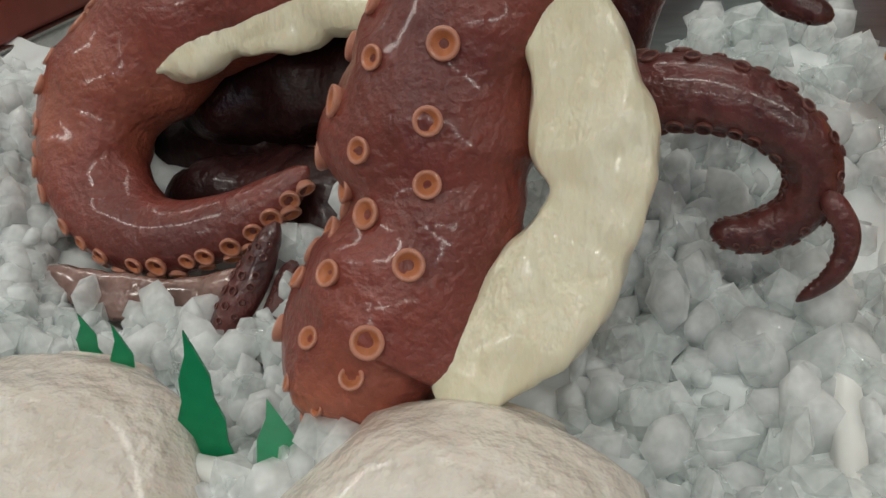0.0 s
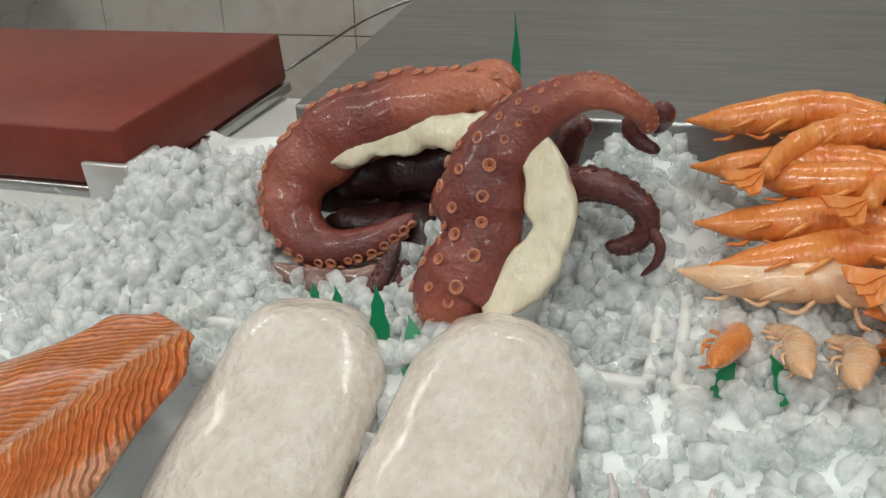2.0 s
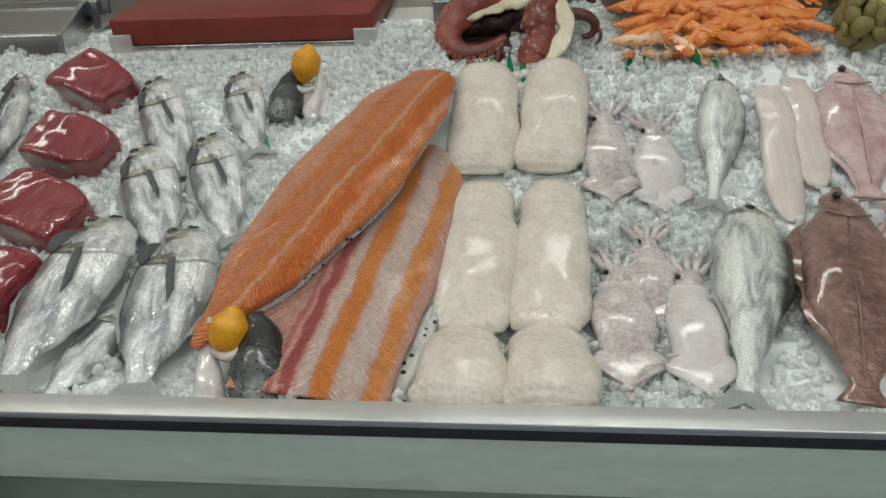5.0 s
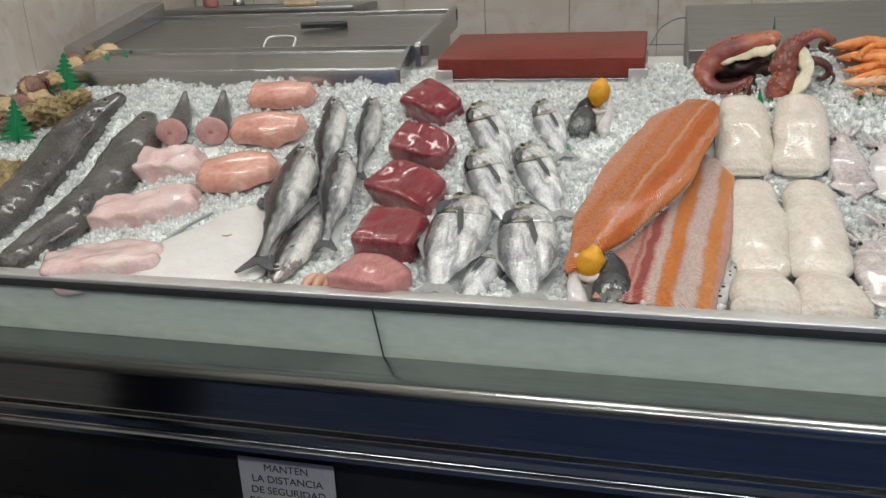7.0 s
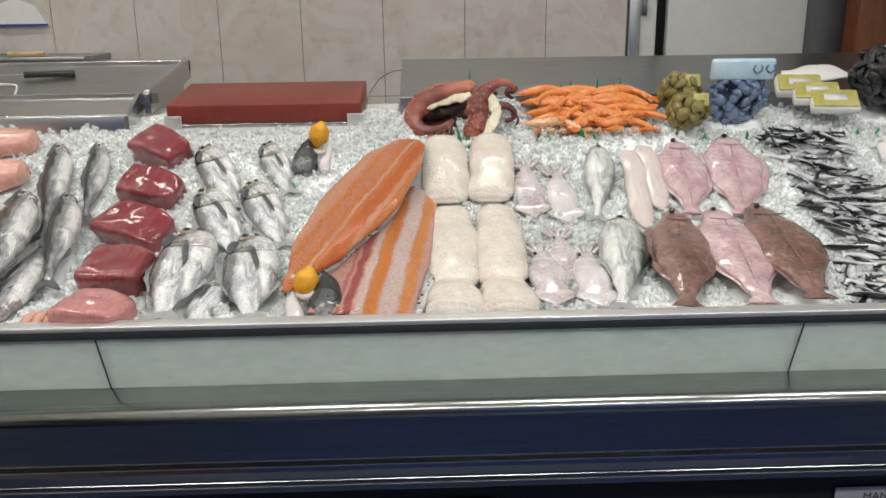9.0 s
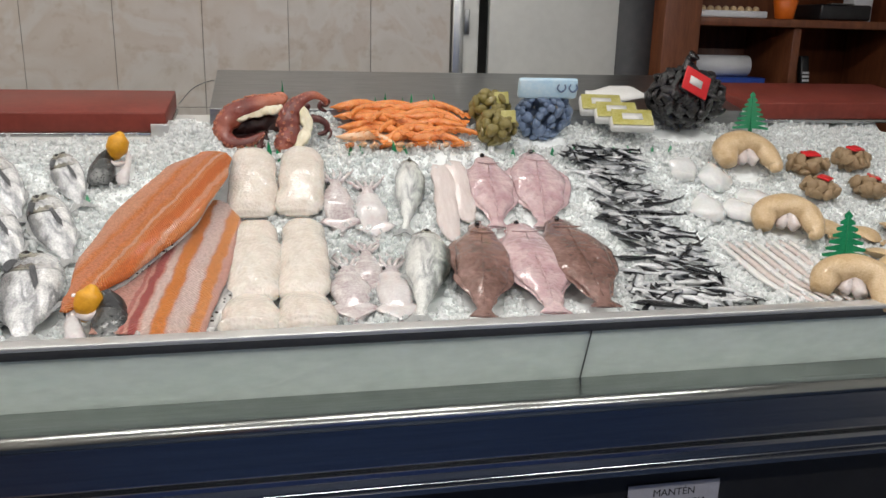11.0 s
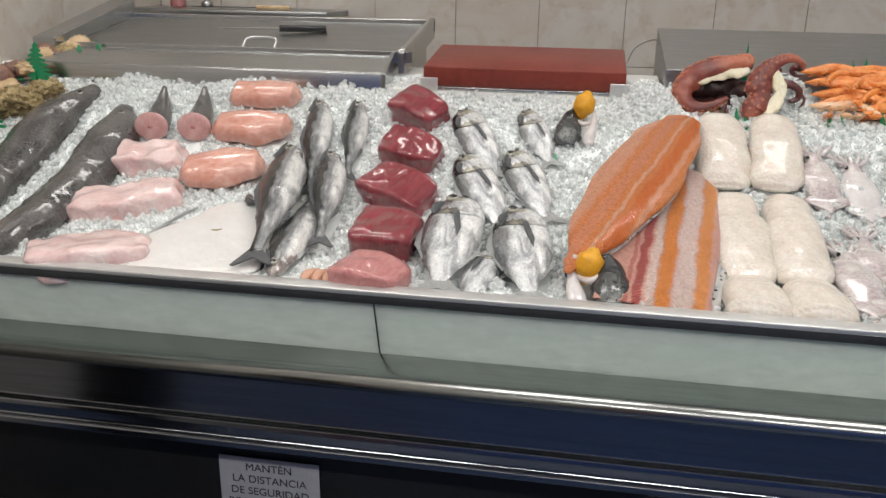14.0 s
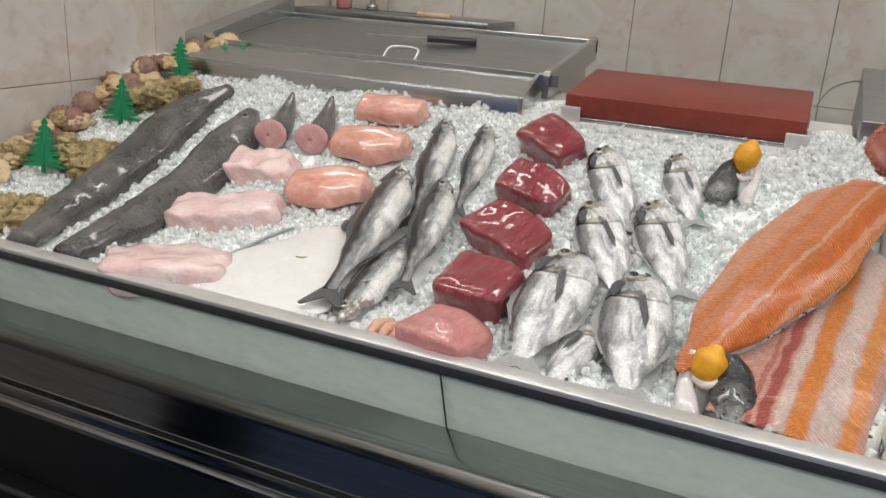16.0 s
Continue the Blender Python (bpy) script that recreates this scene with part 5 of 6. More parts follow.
arm(octo, [(0.892, 0.862, 1.312, 0.006), (0.885, 0.855, 1.328, 0.0085), (0.86, 0.853, 1.339, 0.011), (0.836, 0.853, 1.333, 0.0145), (0.811, 0.851, 1.315, 0.0205), (0.794, 0.846, 1.291, 0.0275), (0.788, 0.838, 1.264, 0.0319), (0.789, 0.828, 1.243, 0.0275), (0.784, 0.817, 1.223, 0.0305), (0.775, 0.806, 1.206, 0.0272), (0.777, 0.79, 1.19, 0.014)], (5, 32, 62, 100), "octo", "broad cut arm standing on end", size=0.31, gap=2.4, lumps=0.16)
arm(octo, [(0.818, 0.846, 1.316, 0.004), (0.827, 0.842, 1.295, 0.0125), (0.834, 0.834, 1.271, 0.0165), (0.838, 0.825, 1.255, 0.0125), (0.832, 0.818, 1.238, 0.0145), (0.818, 0.808, 1.219, 0.0155), (0.803, 0.793, 1.202, 0.0075)], (), "octo_white", "creamy white cut face", flat=0.6, lumps=0.3, name="cut_flesh", power=5.0, n=40, per=14)
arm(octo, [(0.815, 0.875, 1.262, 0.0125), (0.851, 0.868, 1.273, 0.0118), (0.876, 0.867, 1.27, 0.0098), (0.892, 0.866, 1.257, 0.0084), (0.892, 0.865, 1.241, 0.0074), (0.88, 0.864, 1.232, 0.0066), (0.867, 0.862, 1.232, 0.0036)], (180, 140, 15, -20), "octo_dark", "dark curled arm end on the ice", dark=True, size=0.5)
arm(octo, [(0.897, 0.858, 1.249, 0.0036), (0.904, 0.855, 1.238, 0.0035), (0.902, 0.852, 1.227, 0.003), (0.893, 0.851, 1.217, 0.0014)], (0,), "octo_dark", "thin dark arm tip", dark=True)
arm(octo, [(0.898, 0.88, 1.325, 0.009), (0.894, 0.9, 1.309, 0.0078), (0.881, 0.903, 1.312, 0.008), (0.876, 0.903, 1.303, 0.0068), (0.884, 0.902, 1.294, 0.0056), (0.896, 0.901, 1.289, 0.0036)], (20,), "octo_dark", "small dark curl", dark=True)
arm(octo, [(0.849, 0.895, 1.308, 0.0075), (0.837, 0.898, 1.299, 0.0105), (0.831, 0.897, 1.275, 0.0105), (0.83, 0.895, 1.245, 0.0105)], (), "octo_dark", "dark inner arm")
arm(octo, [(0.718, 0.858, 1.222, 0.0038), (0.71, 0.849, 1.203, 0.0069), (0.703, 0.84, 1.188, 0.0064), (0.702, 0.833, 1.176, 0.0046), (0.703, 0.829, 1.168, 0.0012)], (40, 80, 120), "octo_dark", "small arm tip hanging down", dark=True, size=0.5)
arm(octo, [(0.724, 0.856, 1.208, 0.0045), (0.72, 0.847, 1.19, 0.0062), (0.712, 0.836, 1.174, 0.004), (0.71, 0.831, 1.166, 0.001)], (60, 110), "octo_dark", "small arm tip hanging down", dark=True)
# added fillers behind the curl, coloured dark for the shade in its hollow
arm(octo, [(0.59, 0.945, 1.2, 0.014), (0.62, 0.952, 1.215, 0.022), (0.673, 0.955, 1.222, 0.024), (0.72, 0.955, 1.238, 0.024), (0.79, 0.93, 1.25, 0.03)], (), "octo_inner_shade", "filler inside the curl, coloured dark for its shade", flat=0.7, lumps=0.3, name="dark_inside")
arm(octo, [(0.622, 0.915, 1.196, 0.014), (0.655, 0.924, 1.2, 0.022), (0.69, 0.922, 1.206, 0.022), (0.72, 0.91, 1.21, 0.016)], (), "octo_inner_shade", "filler inside the curl, coloured dark for its shade", flat=0.7, lumps=0.3, name="dark_inside")
arm(octo, [(0.615, 0.95, 1.235, 0.02), (0.66, 0.956, 1.245, 0.034), (0.71, 0.956, 1.255, 0.034), (0.77, 0.95, 1.26, 0.02)], (), "octo_inner_shade", "filler inside the curl, coloured dark for its shade", lumps=0.25, name="dark_inside")
arm(octo, [(0.7, 0.91, 1.228, 0.0185), (0.722, 0.894, 1.2, 0.0225), (0.72, 0.876, 1.178, 0.015)], (), "octo_inner_shade", "dark folded body, cavity shade put in its colour", lumps=0.3, name="dark_inside")
arm(octo, [(0.626, 0.902, 1.262, 0.006), (0.646, 0.904, 1.27, 0.0135), (0.684, 0.909, 1.279, 0.0125), (0.712, 0.914, 1.286, 0.0145), (0.745, 0.913, 1.294, 0.0145), (0.775, 0.91, 1.3, 0.01)], (), "octo_white", "creamy torn flesh at the arm's root", flat=0.5, lumps=0.6, name="cut_flesh", power=2.6)
arm(octo, [(0.6, 0.85, 1.19, 0.006), (0.644, 0.848, 1.187, 0.0092), (0.683, 0.849, 1.19, 0.0085), (0.707, 0.853, 1.2, 0.0054)], (), "flat_br", "torn brownish skin edge on the ice", flat=0.6, lumps=0.4, name="skirt")
for fx, fy, hl, hw in ((0.67, 0.9, 0.08, 0.055), (0.68, 0.935, 0.09, 0.05), (0.79, 0.84, 0.055, 0.07), (0.71, 0.845, 0.025, 0.035), (0.65, 0.862, 0.06, 0.035)):
    FOOT.append((fx, fy, 0, hl, hw))

# ---- foam trays, prawns, bags ----
def tray(x0, y0, x1, y1, z, h, label):
    t = thing("foam_tray", label, "tray", "foam trays", m=pose((x0 + x1) / 2, (y0 + y1) / 2, z, 14, 0, 0))
    w, d = (x1 - x0) / 2, (y1 - y0) / 2
    part("base", box(-w + 0.008, -d + 0.008, 0, w - 0.008, d - 0.008, 0.008, 0.003), M["white_pl"], t)
    for a in ((-w, -d, w, -d + 0.008), (-w, d - 0.008, w, d), (-w, -d, -w + 0.008, d), (w - 0.008, -d, w, d)):
        part("side", box(a[0], a[1], 0, a[2], a[3], h, 0.003), M["white_pl"], t)
    return t


tray(0.92, 0.775, 1.31, 0.985, 1.163, 0.05, "white foam tray heaped with prawns")
tray(0.57, 0.775, 0.912, 0.99, 1.168, 0.045, "white foam tray of ice under the octopus")
FOOT.append((1.12, 0.91, 0, 0.17, 0.07))


def prawn_meshes(shell, pale):
    """Shared meshes of one prawn, head at +x, arched towards +y, legs towards -y."""
    bm = bmesh.new()
    pts, rr = spline([(0.088, 0.004, 0, 0.0012), (0.077, 0.004, 0, 0.0044), (0.062, 0.005, 0, 0.0095), (0.04, 0.008, 0, 0.0125), (0.014, 0.014, 0, 0.0138), (0.008, 0.015, 0, 0.0115)], 6)
    tube(pts, rr, 12, 0.85, bm)
    head = mesh_of("carapace", bm, shell)
    bm = bmesh.new()
    line, _ = spline([(0.016, 0.014, 0, 0), (-0.008, 0.016, 0, 0), (-0.03, 0.011, 0, 0), (-0.05, 0.0, 0, 0), (-0.066, -0.016, 0, 0), (-0.077, -0.034, 0, 0)], 6)
    tube(line, [(0.0135 - 0.00026 * k) * (0.92 + 0.03 * (k % 5)) for k in range(len(line))], 12, 0.9, bm)
    tail = mesh_of("abdomen", bm, shell)
    bm = bmesh.new()
    for k in range(9):
        x = 0.05 - k * 0.011
        sw = 0.018 if k < 5 else -0.01
        zz = 0.004 if k % 2 else -0.003
        tube(*spline([(x, 0.003, zz, 0.0016), (x + sw * 0.4, -0.005, zz * 2, 0.0017), (x + sw, -0.01 + 0.003 * (k % 3), zz, 0.0007)], 3), 5, 1, bm)
    legs = mesh_of("leg_fringe", bm, shell)
    fan = bmesh.new()
    for k in range(3):
        me = fan_fin([(-0.077, -0.032), (-0.083 - 0.005 * k, -0.052 + 0.004 * k), (-0.09 - 0.006 * k, -0.056 + 0.006 * k), (-0.093 - 0.006 * k, -0.048 + 0.007 * k)], 0.0016)
        for f in me.faces:
            fan.faces.new([fan.verts.new(v.co + Vector((0, 0, 0.0012 * k))) for v in f.verts])
        me.free()
    return [("carapace", head), ("abdomen", tail), ("leg_fringe", legs), ("tail_fan", mesh_of("tail_fan", fan, shell, False))]


PRAWN = prawn_meshes(M["prawn"], M["prawn_pale"])
PRAWN_PALE = prawn_meshes(M["prawn_pale"], M["prawn_pale"])


def prawn(m, pale=False):
    p = thing("prawn", "cooked orange prawn heaped in a foam tray", "prawn", "prawns in the tray", m=m)
    for nm, me in PRAWN_PALE if pale else PRAWN:
        share(nm, me, p, Matrix())


rng = random.Random(3)
for row in range(7):
    for col in range(3):
        y = 0.83 + row * 0.022
        x = 1.01 + col * 0.095 + rng.uniform(-0.012, 0.012) + (row % 2) * 0.025
        z = bed_z(y) + 0.028 + 0.007 * min(row, 5) + rng.uniform(0, 0.008)
        flip = -1 if rng.random() < 0.7 else 1
        prawn(pose(x, y, z, 20 + rng.uniform(-12, 12), rng.uniform(-5, 5), rng.uniform(-10, 10)) @ Matrix.Diagonal((1.02 * flip, 1.15, 1.15, 1)), rng.random() < 0.12)
for col in range(11):
    prawn(pose(0.945 + col * 0.033, 0.8 + rng.uniform(-0.006, 0.006), bed_z(0.8) + 0.026, 20, -14, -86 + rng.uniform(-14, 14)) @ Matrix.Scale(0.7, 4), col % 3 > 0)


# green plastic grass strips
def green_blade(x, y, z, h, w, lean, turn):
    n = 7
    left = [(-w / 2 * (1 - (i / n) ** 1.5) - (0.0012 if i % 2 else 0), h * i / n) for i in range(n + 1)]
    right = [(-a, b) for a, b in left[::-1][1:]]
    bm = prism(left + right, "z", -0.0007, 0.0007)
    o = solid("garnish_blade", bm, M["green"], "green plastic serrated garnish blade stuck in the ice", "garnish", "green garnish blades", smooth=False, m=pose(x, y, z, 90 - lean, 0, turn))
    return o


for i in range(9):
    green_blade(1.02 + i * 0.026, 0.975, 1.27, 0.045 + 0.012 * ((i * 7) % 3), 0.012, rng.uniform(-10, 20), rng.uniform(-30, 30))
for x, y, h in [(0.95, 0.765, 0.03), (0.985, 0.76, 0.028), (1.07, 0.765, 0.035), (1.1, 0.76, 0.03), (1.41, 0.775, 0.03), (1.47, 0.775, 0.025), (1.53, 0.775, 0.03), (1.6, 0.78, 0.03), (1.66, 0.785, 0.025), (1.73, 0.785, 0.03), (1.78, 0.79, 0.03), (1.84, 0.79, 0.025), (1.9, 0.79, 0.03), (1.43, 0.93, 0.05), (1.45, 0.94, 0.06), (0.3, 0.62, 0.03)]:
    green_blade(x, y, bed_z(y) + mound(x, y) + 0.004, h, 0.014, rng.uniform(10, 40), rng.uniform(-50, 50))
for x, y, h, w, ln, tn in [(0.68, 0.795, 0.03, 0.01, 20, 40), (0.702, 0.785, 0.038, 0.011, 15, 35), (0.735, 0.775, 0.05, 0.016, 10, 25), (0.765, 0.765, 0.04, 0.02, 40, 30), (0.775, 0.98, 0.13, 0.012, 0, 10)]:
    green_blade(x, y, bed_z(y) + 0.004, h, w, ln, tn)


def clam_shape(name, material, long=1.0):
    """One closed shell: two bowed halves meeting at an edge, narrower at the hinge."""
    rings = []
    for i in range(7):
        t = -1 + 2 * i / 6
        w = math.sqrt(max(0.02, 1 - t * t)) ** 1.3
        rings.append([(long * w * math.cos(2 * math.pi * k / 10) * (1 - 0.18 * math.sin(2 * math.pi * k / 10)), 0.82 * w * math.sin(2 * math.pi * k / 10), 0.55 * t) for k in range(10)])
    return mesh_of(name, loft(rings), material)


def lump(name, parent, shape, n, rx, ry, rz, r, seed):
    """A heap of small shells held by a net, each shell a part on one shared mesh."""
    rg = random.Random(seed)
    for i in range(n):
        h = 1 - 2 * (i + 0.5) / n
        a = i * 2.39996 + rg.uniform(-0.3, 0.3)
        w = math.sqrt(1 - h * h)
        v = Vector((w * math.cos(a), w * math.sin(a), h))
        p = Vector((v.x * rx, v.y * ry, v.z * rz)) * rg.uniform(0.82, 1)
        q = v.to_track_quat("Z", "Y").to_matrix().to_4x4() @ pose(0, 0, 0, rg.uniform(-50, 50), rg.uniform(-40, 40), rg.uniform(0, 360))
        share(name, shape, parent, Matrix.Translation(p) @ q @ Matrix.Scale(r * rg.uniform(0.75, 1.2), 4))


CLAM_OLIVE, CLAM_BLUE, CLAM_NET = (clam_shape("clam", M[k]) for k in ("olive", "blue_bag", "net"))
MUSSEL = clam_shape("mussel", M["mussel"], 1.7)


for y, z, h in [(0.815, 1.255, 0.045), (0.895, 1.3, 0.05)]:
    b = thing("clam_bag", "small net bag of olive-green clams", "bag of clams", "net bags", m=pose(1.37, y, z, 10, 0, 0))
    lump("clam", b, CLAM_OLIVE, 44, 0.055, 0.04, h, 0.019, int(y * 100))
    part("label", box(0.0, -0.036, 0.0, 0.045, -0.03, 0.035, 0.002), M["yellow_lab"], b, "yellow label", m=pose(0, 0, 0.01, -20, 0, 10))
b = thing("blue_clam_bag", "bag of blue-grey clams with a pale blue label", "bag of clams", "net bags", m=pose(1.53, 0.885, 1.285, 12, 0, -3))
lump("clam", b, CLAM_BLUE, 80, 0.085, 0.035, 0.075, 0.019, 9)
part("label", box(-0.088, -0.03, 0.055, 0.088, -0.01, 0.115, 0.008), M["blue_lab"], b, "pale blue folded header card")
for k in range(2):
    part("print", tube(*spline([(0.03 + k * 0.035, -0.0315, 0.1, 0.002), (0.026 + k * 0.035, -0.0315, 0.088, 0.0025), (0.038 + k * 0.035, -0.0315, 0.078, 0.003), (0.05 + k * 0.035, -0.0315, 0.088, 0.0025), (0.046 + k * 0.035, -0.0315, 0.1, 0.002)], 4), 6), M["blue_bag"], b, "blue printed horseshoe shape")
FOOT += [(1.37, 0.86, 0, 0.06, 0.09), (1.53, 0.87, 0, 0.09, 0.06)]
for k in range(3):
    b = thing("lemon_tray", "clear-wrapped small tray with a yellow label", "packet", "yellow packets", m=pose(1.735 + 0.03 * k, 0.945 - 0.05 * k, 1.305 - 0.018 * k, 30, 0, -14))
    part("tray", box(-0.065, -0.04, -0.015, 0.065, 0.04, 0.012, 0.008), M["white_pl"], b)
    part("wrap", box(-0.06, -0.037, 0.012, 0.06, 0.037, 0.018, 0.003), M["yellow_lab"], b, "glossy yellow film")
    part("print", box(-0.03, -0.015, 0.0182, 0.03, 0.015, 0.0192), M["white_pl"], b, "pale printed panel")
solid("plastic_wrap", body(0.2, [(0, 0.01), (0.4, 0.05), (1, 0.01)], [(0, -0.01), (0.5, -0.04), (1, -0.01)], [(0, 0.004), (0.5, 0.012), (1, 0.004)], 16, 12, 2, 1, 0.02, 4), M["white_pl"], "crumpled white plastic wrap", "wrap", m=pose(1.8, 0.98, 1.34, 25, 0, -20))
b = thing("mussel_bag", "net sack of black mussels with a red label", "bag of mussels", "net bags", m=pose(2.0, 0.92, 1.335, 8, 0, 0))
lump("mussel", b, MUSSEL, 130, 0.115, 0.075, 0.085, 0.022, 4)
part("label", box(-0.05, -0.094, -0.035, 0.05, -0.088, 0.035, 0.002), M["red_tag"], b, "bright red label", m=pose(-0.04, 0.0, 0.03, -22, 25, 8))
part("label_print", box(-0.03, -0.0955, -0.012, 0.02, -0.0945, 0.012), M["white_pl"], b, "pale print", m=pose(-0.04, 0.0, 0.03, -22, 25, 8))
part("neck", tube(*spline([(0, 0, 0.08, 0.03), (0.0, 0.01, 0.11, 0.014), (0.01, 0.0, 0.13, 0.02)], 5), 10), M["mussel"], b)
FOOT.append((2.0, 0.9, 0, 0.12, 0.07))


# green plastic fir-shaped dividers
def fir(x, y, z, h, turn):
    pts = []
    w = h * 0.42
    n = 8
    for i in range(n):
        t = i / n
        k = w * (1 - t) ** 0.9
        pts += [(k * 0.96, h * (0.1 + 0.88 * t)), (k, h * (0.12 + 0.88 * (t + 0.03))), (k * 0.3, h * (0.12 + 0.88 * (t + 0.09)))]
    out = [(-a, b) for a, b in pts] + [(0, h)] + pts[::-1] + [(0.006, h * 0.12), (0.006, 0), (-0.006, 0), (-0.006, h * 0.12)]
    f = thing("plastic_fir", "green plastic fir-tree divider stuck in the ice", "decoration", "plastic firs", m=pose(x, y, z, 80, 0, turn))
    part("blade", prism(out, "z", -0.001, 0.001), M["green"], f, smooth=False)
    part("rib", tube([(0, 0, 0.001), (0, h * 0.9, 0.001)], [0.003, 0.001], 6), M["green"], f)


fir(-1.265, 0.37, 1.005, 0.14, 15)
fir(-1.25, 0.62, 1.095, 0.13, 15)
fir(-1.225, 0.83, 1.2, 0.125, 15)
fir(2.2, 0.86, 1.23, 0.13, -20)
fir(2.135, 0.27, 0.965, 0.15, -20)


def scallop(x, y, z, r, rx, rz, material="shell_b"):
    bm = bmesh.new()
    rings = []
    n = 36
    for j in range(7):
        s = j / 6
        ring = []
        for k in range(n):
            a = 2 * math.pi * k / n
            rib = 1 + 0.05 * (1 if k % 2 else -1) * s
            fan = 1 - 0.22 * (math.sin(a) < -0.7) * s
            ring.append((r * s * math.cos(a) * rib * fan + 0.0001 * math.cos(a), r * s * math.sin(a) * rib * fan + 0.0001 * math.sin(a), r * 0.4 * (1 - s * s) + 0.01 * r * (k % 2) * s))
        rings.append(ring)
    for j in range(6, -1, -1):
        s = j / 6
        rings.append([(p[0], p[1], -0.55 * p[2]) for p in rings[j]])
    bm = loft(rings, bm)
    s = thing("scallop", "ribbed brown scallop shell on the heap by the wall", "shell", "scallop shells", m=pose(x, y, z, rx, 0, rz))
    part("shell", bm, M[material], s)
    part("hinge", box(-r * 0.45, -r * 1.02, -r * 0.08, r * 0.45, -r * 0.8, r * 0.08, r * 0.03), M[material], s)


def rough_shell(name, label, category, group, x, y, z, r, seed, material, turn=0, sq=(1.3, 1, 0.7), crag=0.16):
    bm = bmesh.new()
    bmesh.ops.create_icosphere(bm, subdivisions=4, radius=r)
    for v in bm.verts:
        d = v.co.normalized()
        v.co += d * r * (0.35 * noise.noise(d * 1.7 + Vector((seed, 0, 0))) + crag * noise.noise(d * 5 + Vector((seed, 3, 0))) + 0.7 * (crag - 0.1) * abs(noise.noise(d * 11 + Vector((seed, 1, 0)))) + 0.05 * math.sin(d.z * 26 + 3 * noise.noise(d * 3)))
        v.co = Vector((v.co.x * sq[0], v.co.y * sq[1], v.co.z * sq[2]))
    solid(name, bm, M[material], label, category, group, m=pose(x, y, z, 10, 0, turn))
    FOOT.append((x, y, radians(turn), r * 1.2, r))


# shells along the left wall: scallops, clams, murex and oysters
for i, (x, y, r, rx, rz, mt) in enumerate([(-1.37, 0.42, 0.045, 55, 30, "shell_b"), (-1.41, 0.57, 0.04, 60, 40, "shell_b"), (-1.39, 0.64, 0.04, 60, 60, "shell_b"), (-1.34, 0.82, 0.042, 62, 35, "shell_b"), (-1.28, 0.97, 0.045, 65, 20, "shell_b"), (-1.21, 1.03, 0.045, 65, 10, "shell_w"), (-1.35, 0.3, 0.04, 55, 20, "shell_w"), (-1.38, 0.5, 0.038, 50, 70, "shell_b")]):
    scallop(x, y, bed_z(y) + 0.035, r, rx, rz, mt)
for i, (x, y, r) in enumerate([(-1.18, 0.47, 0.05), (-1.14, 0.42, 0.045), (-1.24, 0.45, 0.04), (-1.2, 0.72, 0.05), (-1.25, 0.7, 0.045), (-1.16, 0.77, 0.04), (-1.1, 0.19, 0.045), (-1.15, 0.16, 0.045), (-1.06, 0.15, 0.035), (-1.12, 0.1, 0.04)]):
    rough_shell("oyster", "craggy yellow-brown oyster on ice", "oyster", "oysters", x, y, bed_z(y) + 0.025, r, i, "shell_y", i * 50, crag=0.5)
for i, (x, y, r) in enumerate([(-1.37, 0.7, 0.03), (-1.34, 0.76, 0.028), (-1.4, 0.75, 0.03), (-1.3, 0.88, 0.03), (-1.26, 0.93, 0.028), (-1.22, 0.93, 0.03), (-1.4, 0.48, 0.03), (-1.39, 0.36, 0.03), (-1.31, 0.66, 0.026), (-1.35, 0.58, 0.028), (-1.32, 0.5, 0.025), (-1.17, 1.0, 0.03)]):
    rough_shell("clam", "smooth brown and cream clam on the heap by the wall", "clam", "clams by the wall", x, y, bed_z(y) + 0.03, r, i + 40, ("shell_w", "shell_y", "shell_b")[i % 3], i * 70, (1.25, 1, 0.75))
rg = random.Random(21)
for i in range(26):
    t = rg.random()
    x, y = -1.41 + 0.2 * t * t + rg.uniform(-0.02, 0.05), 0.28 + 0.76 * t
    z = bed_z(y) + 0.03 + rg.random() * 0.03
    if i % 3 == 0:
        scallop(x, y, z, rg.uniform(0.032, 0.045), rg.uniform(40, 70), rg.uniform(0, 90), rg.choice(("shell_b", "shell_b", "shell_w")))
    else:
        rough_shell("clam", "smooth brown and cream clam on the heap by the wall", "clam", "clams by the wall", x, y, z, rg.uniform(0.022, 0.034), i + 70, rg.choice(("shell_w", "shell_y", "shell_b")), rg.uniform(0, 180), (1.25, 1, 0.7))
for i, (x, y) in enumerate([(-1.14, 0.99), (-1.11, 0.97), (-1.16, 0.96)]):
    green_blade(x, y, bed_z(y) + 0.02, 0.06, 0.04, 20, 30 * i - 20)

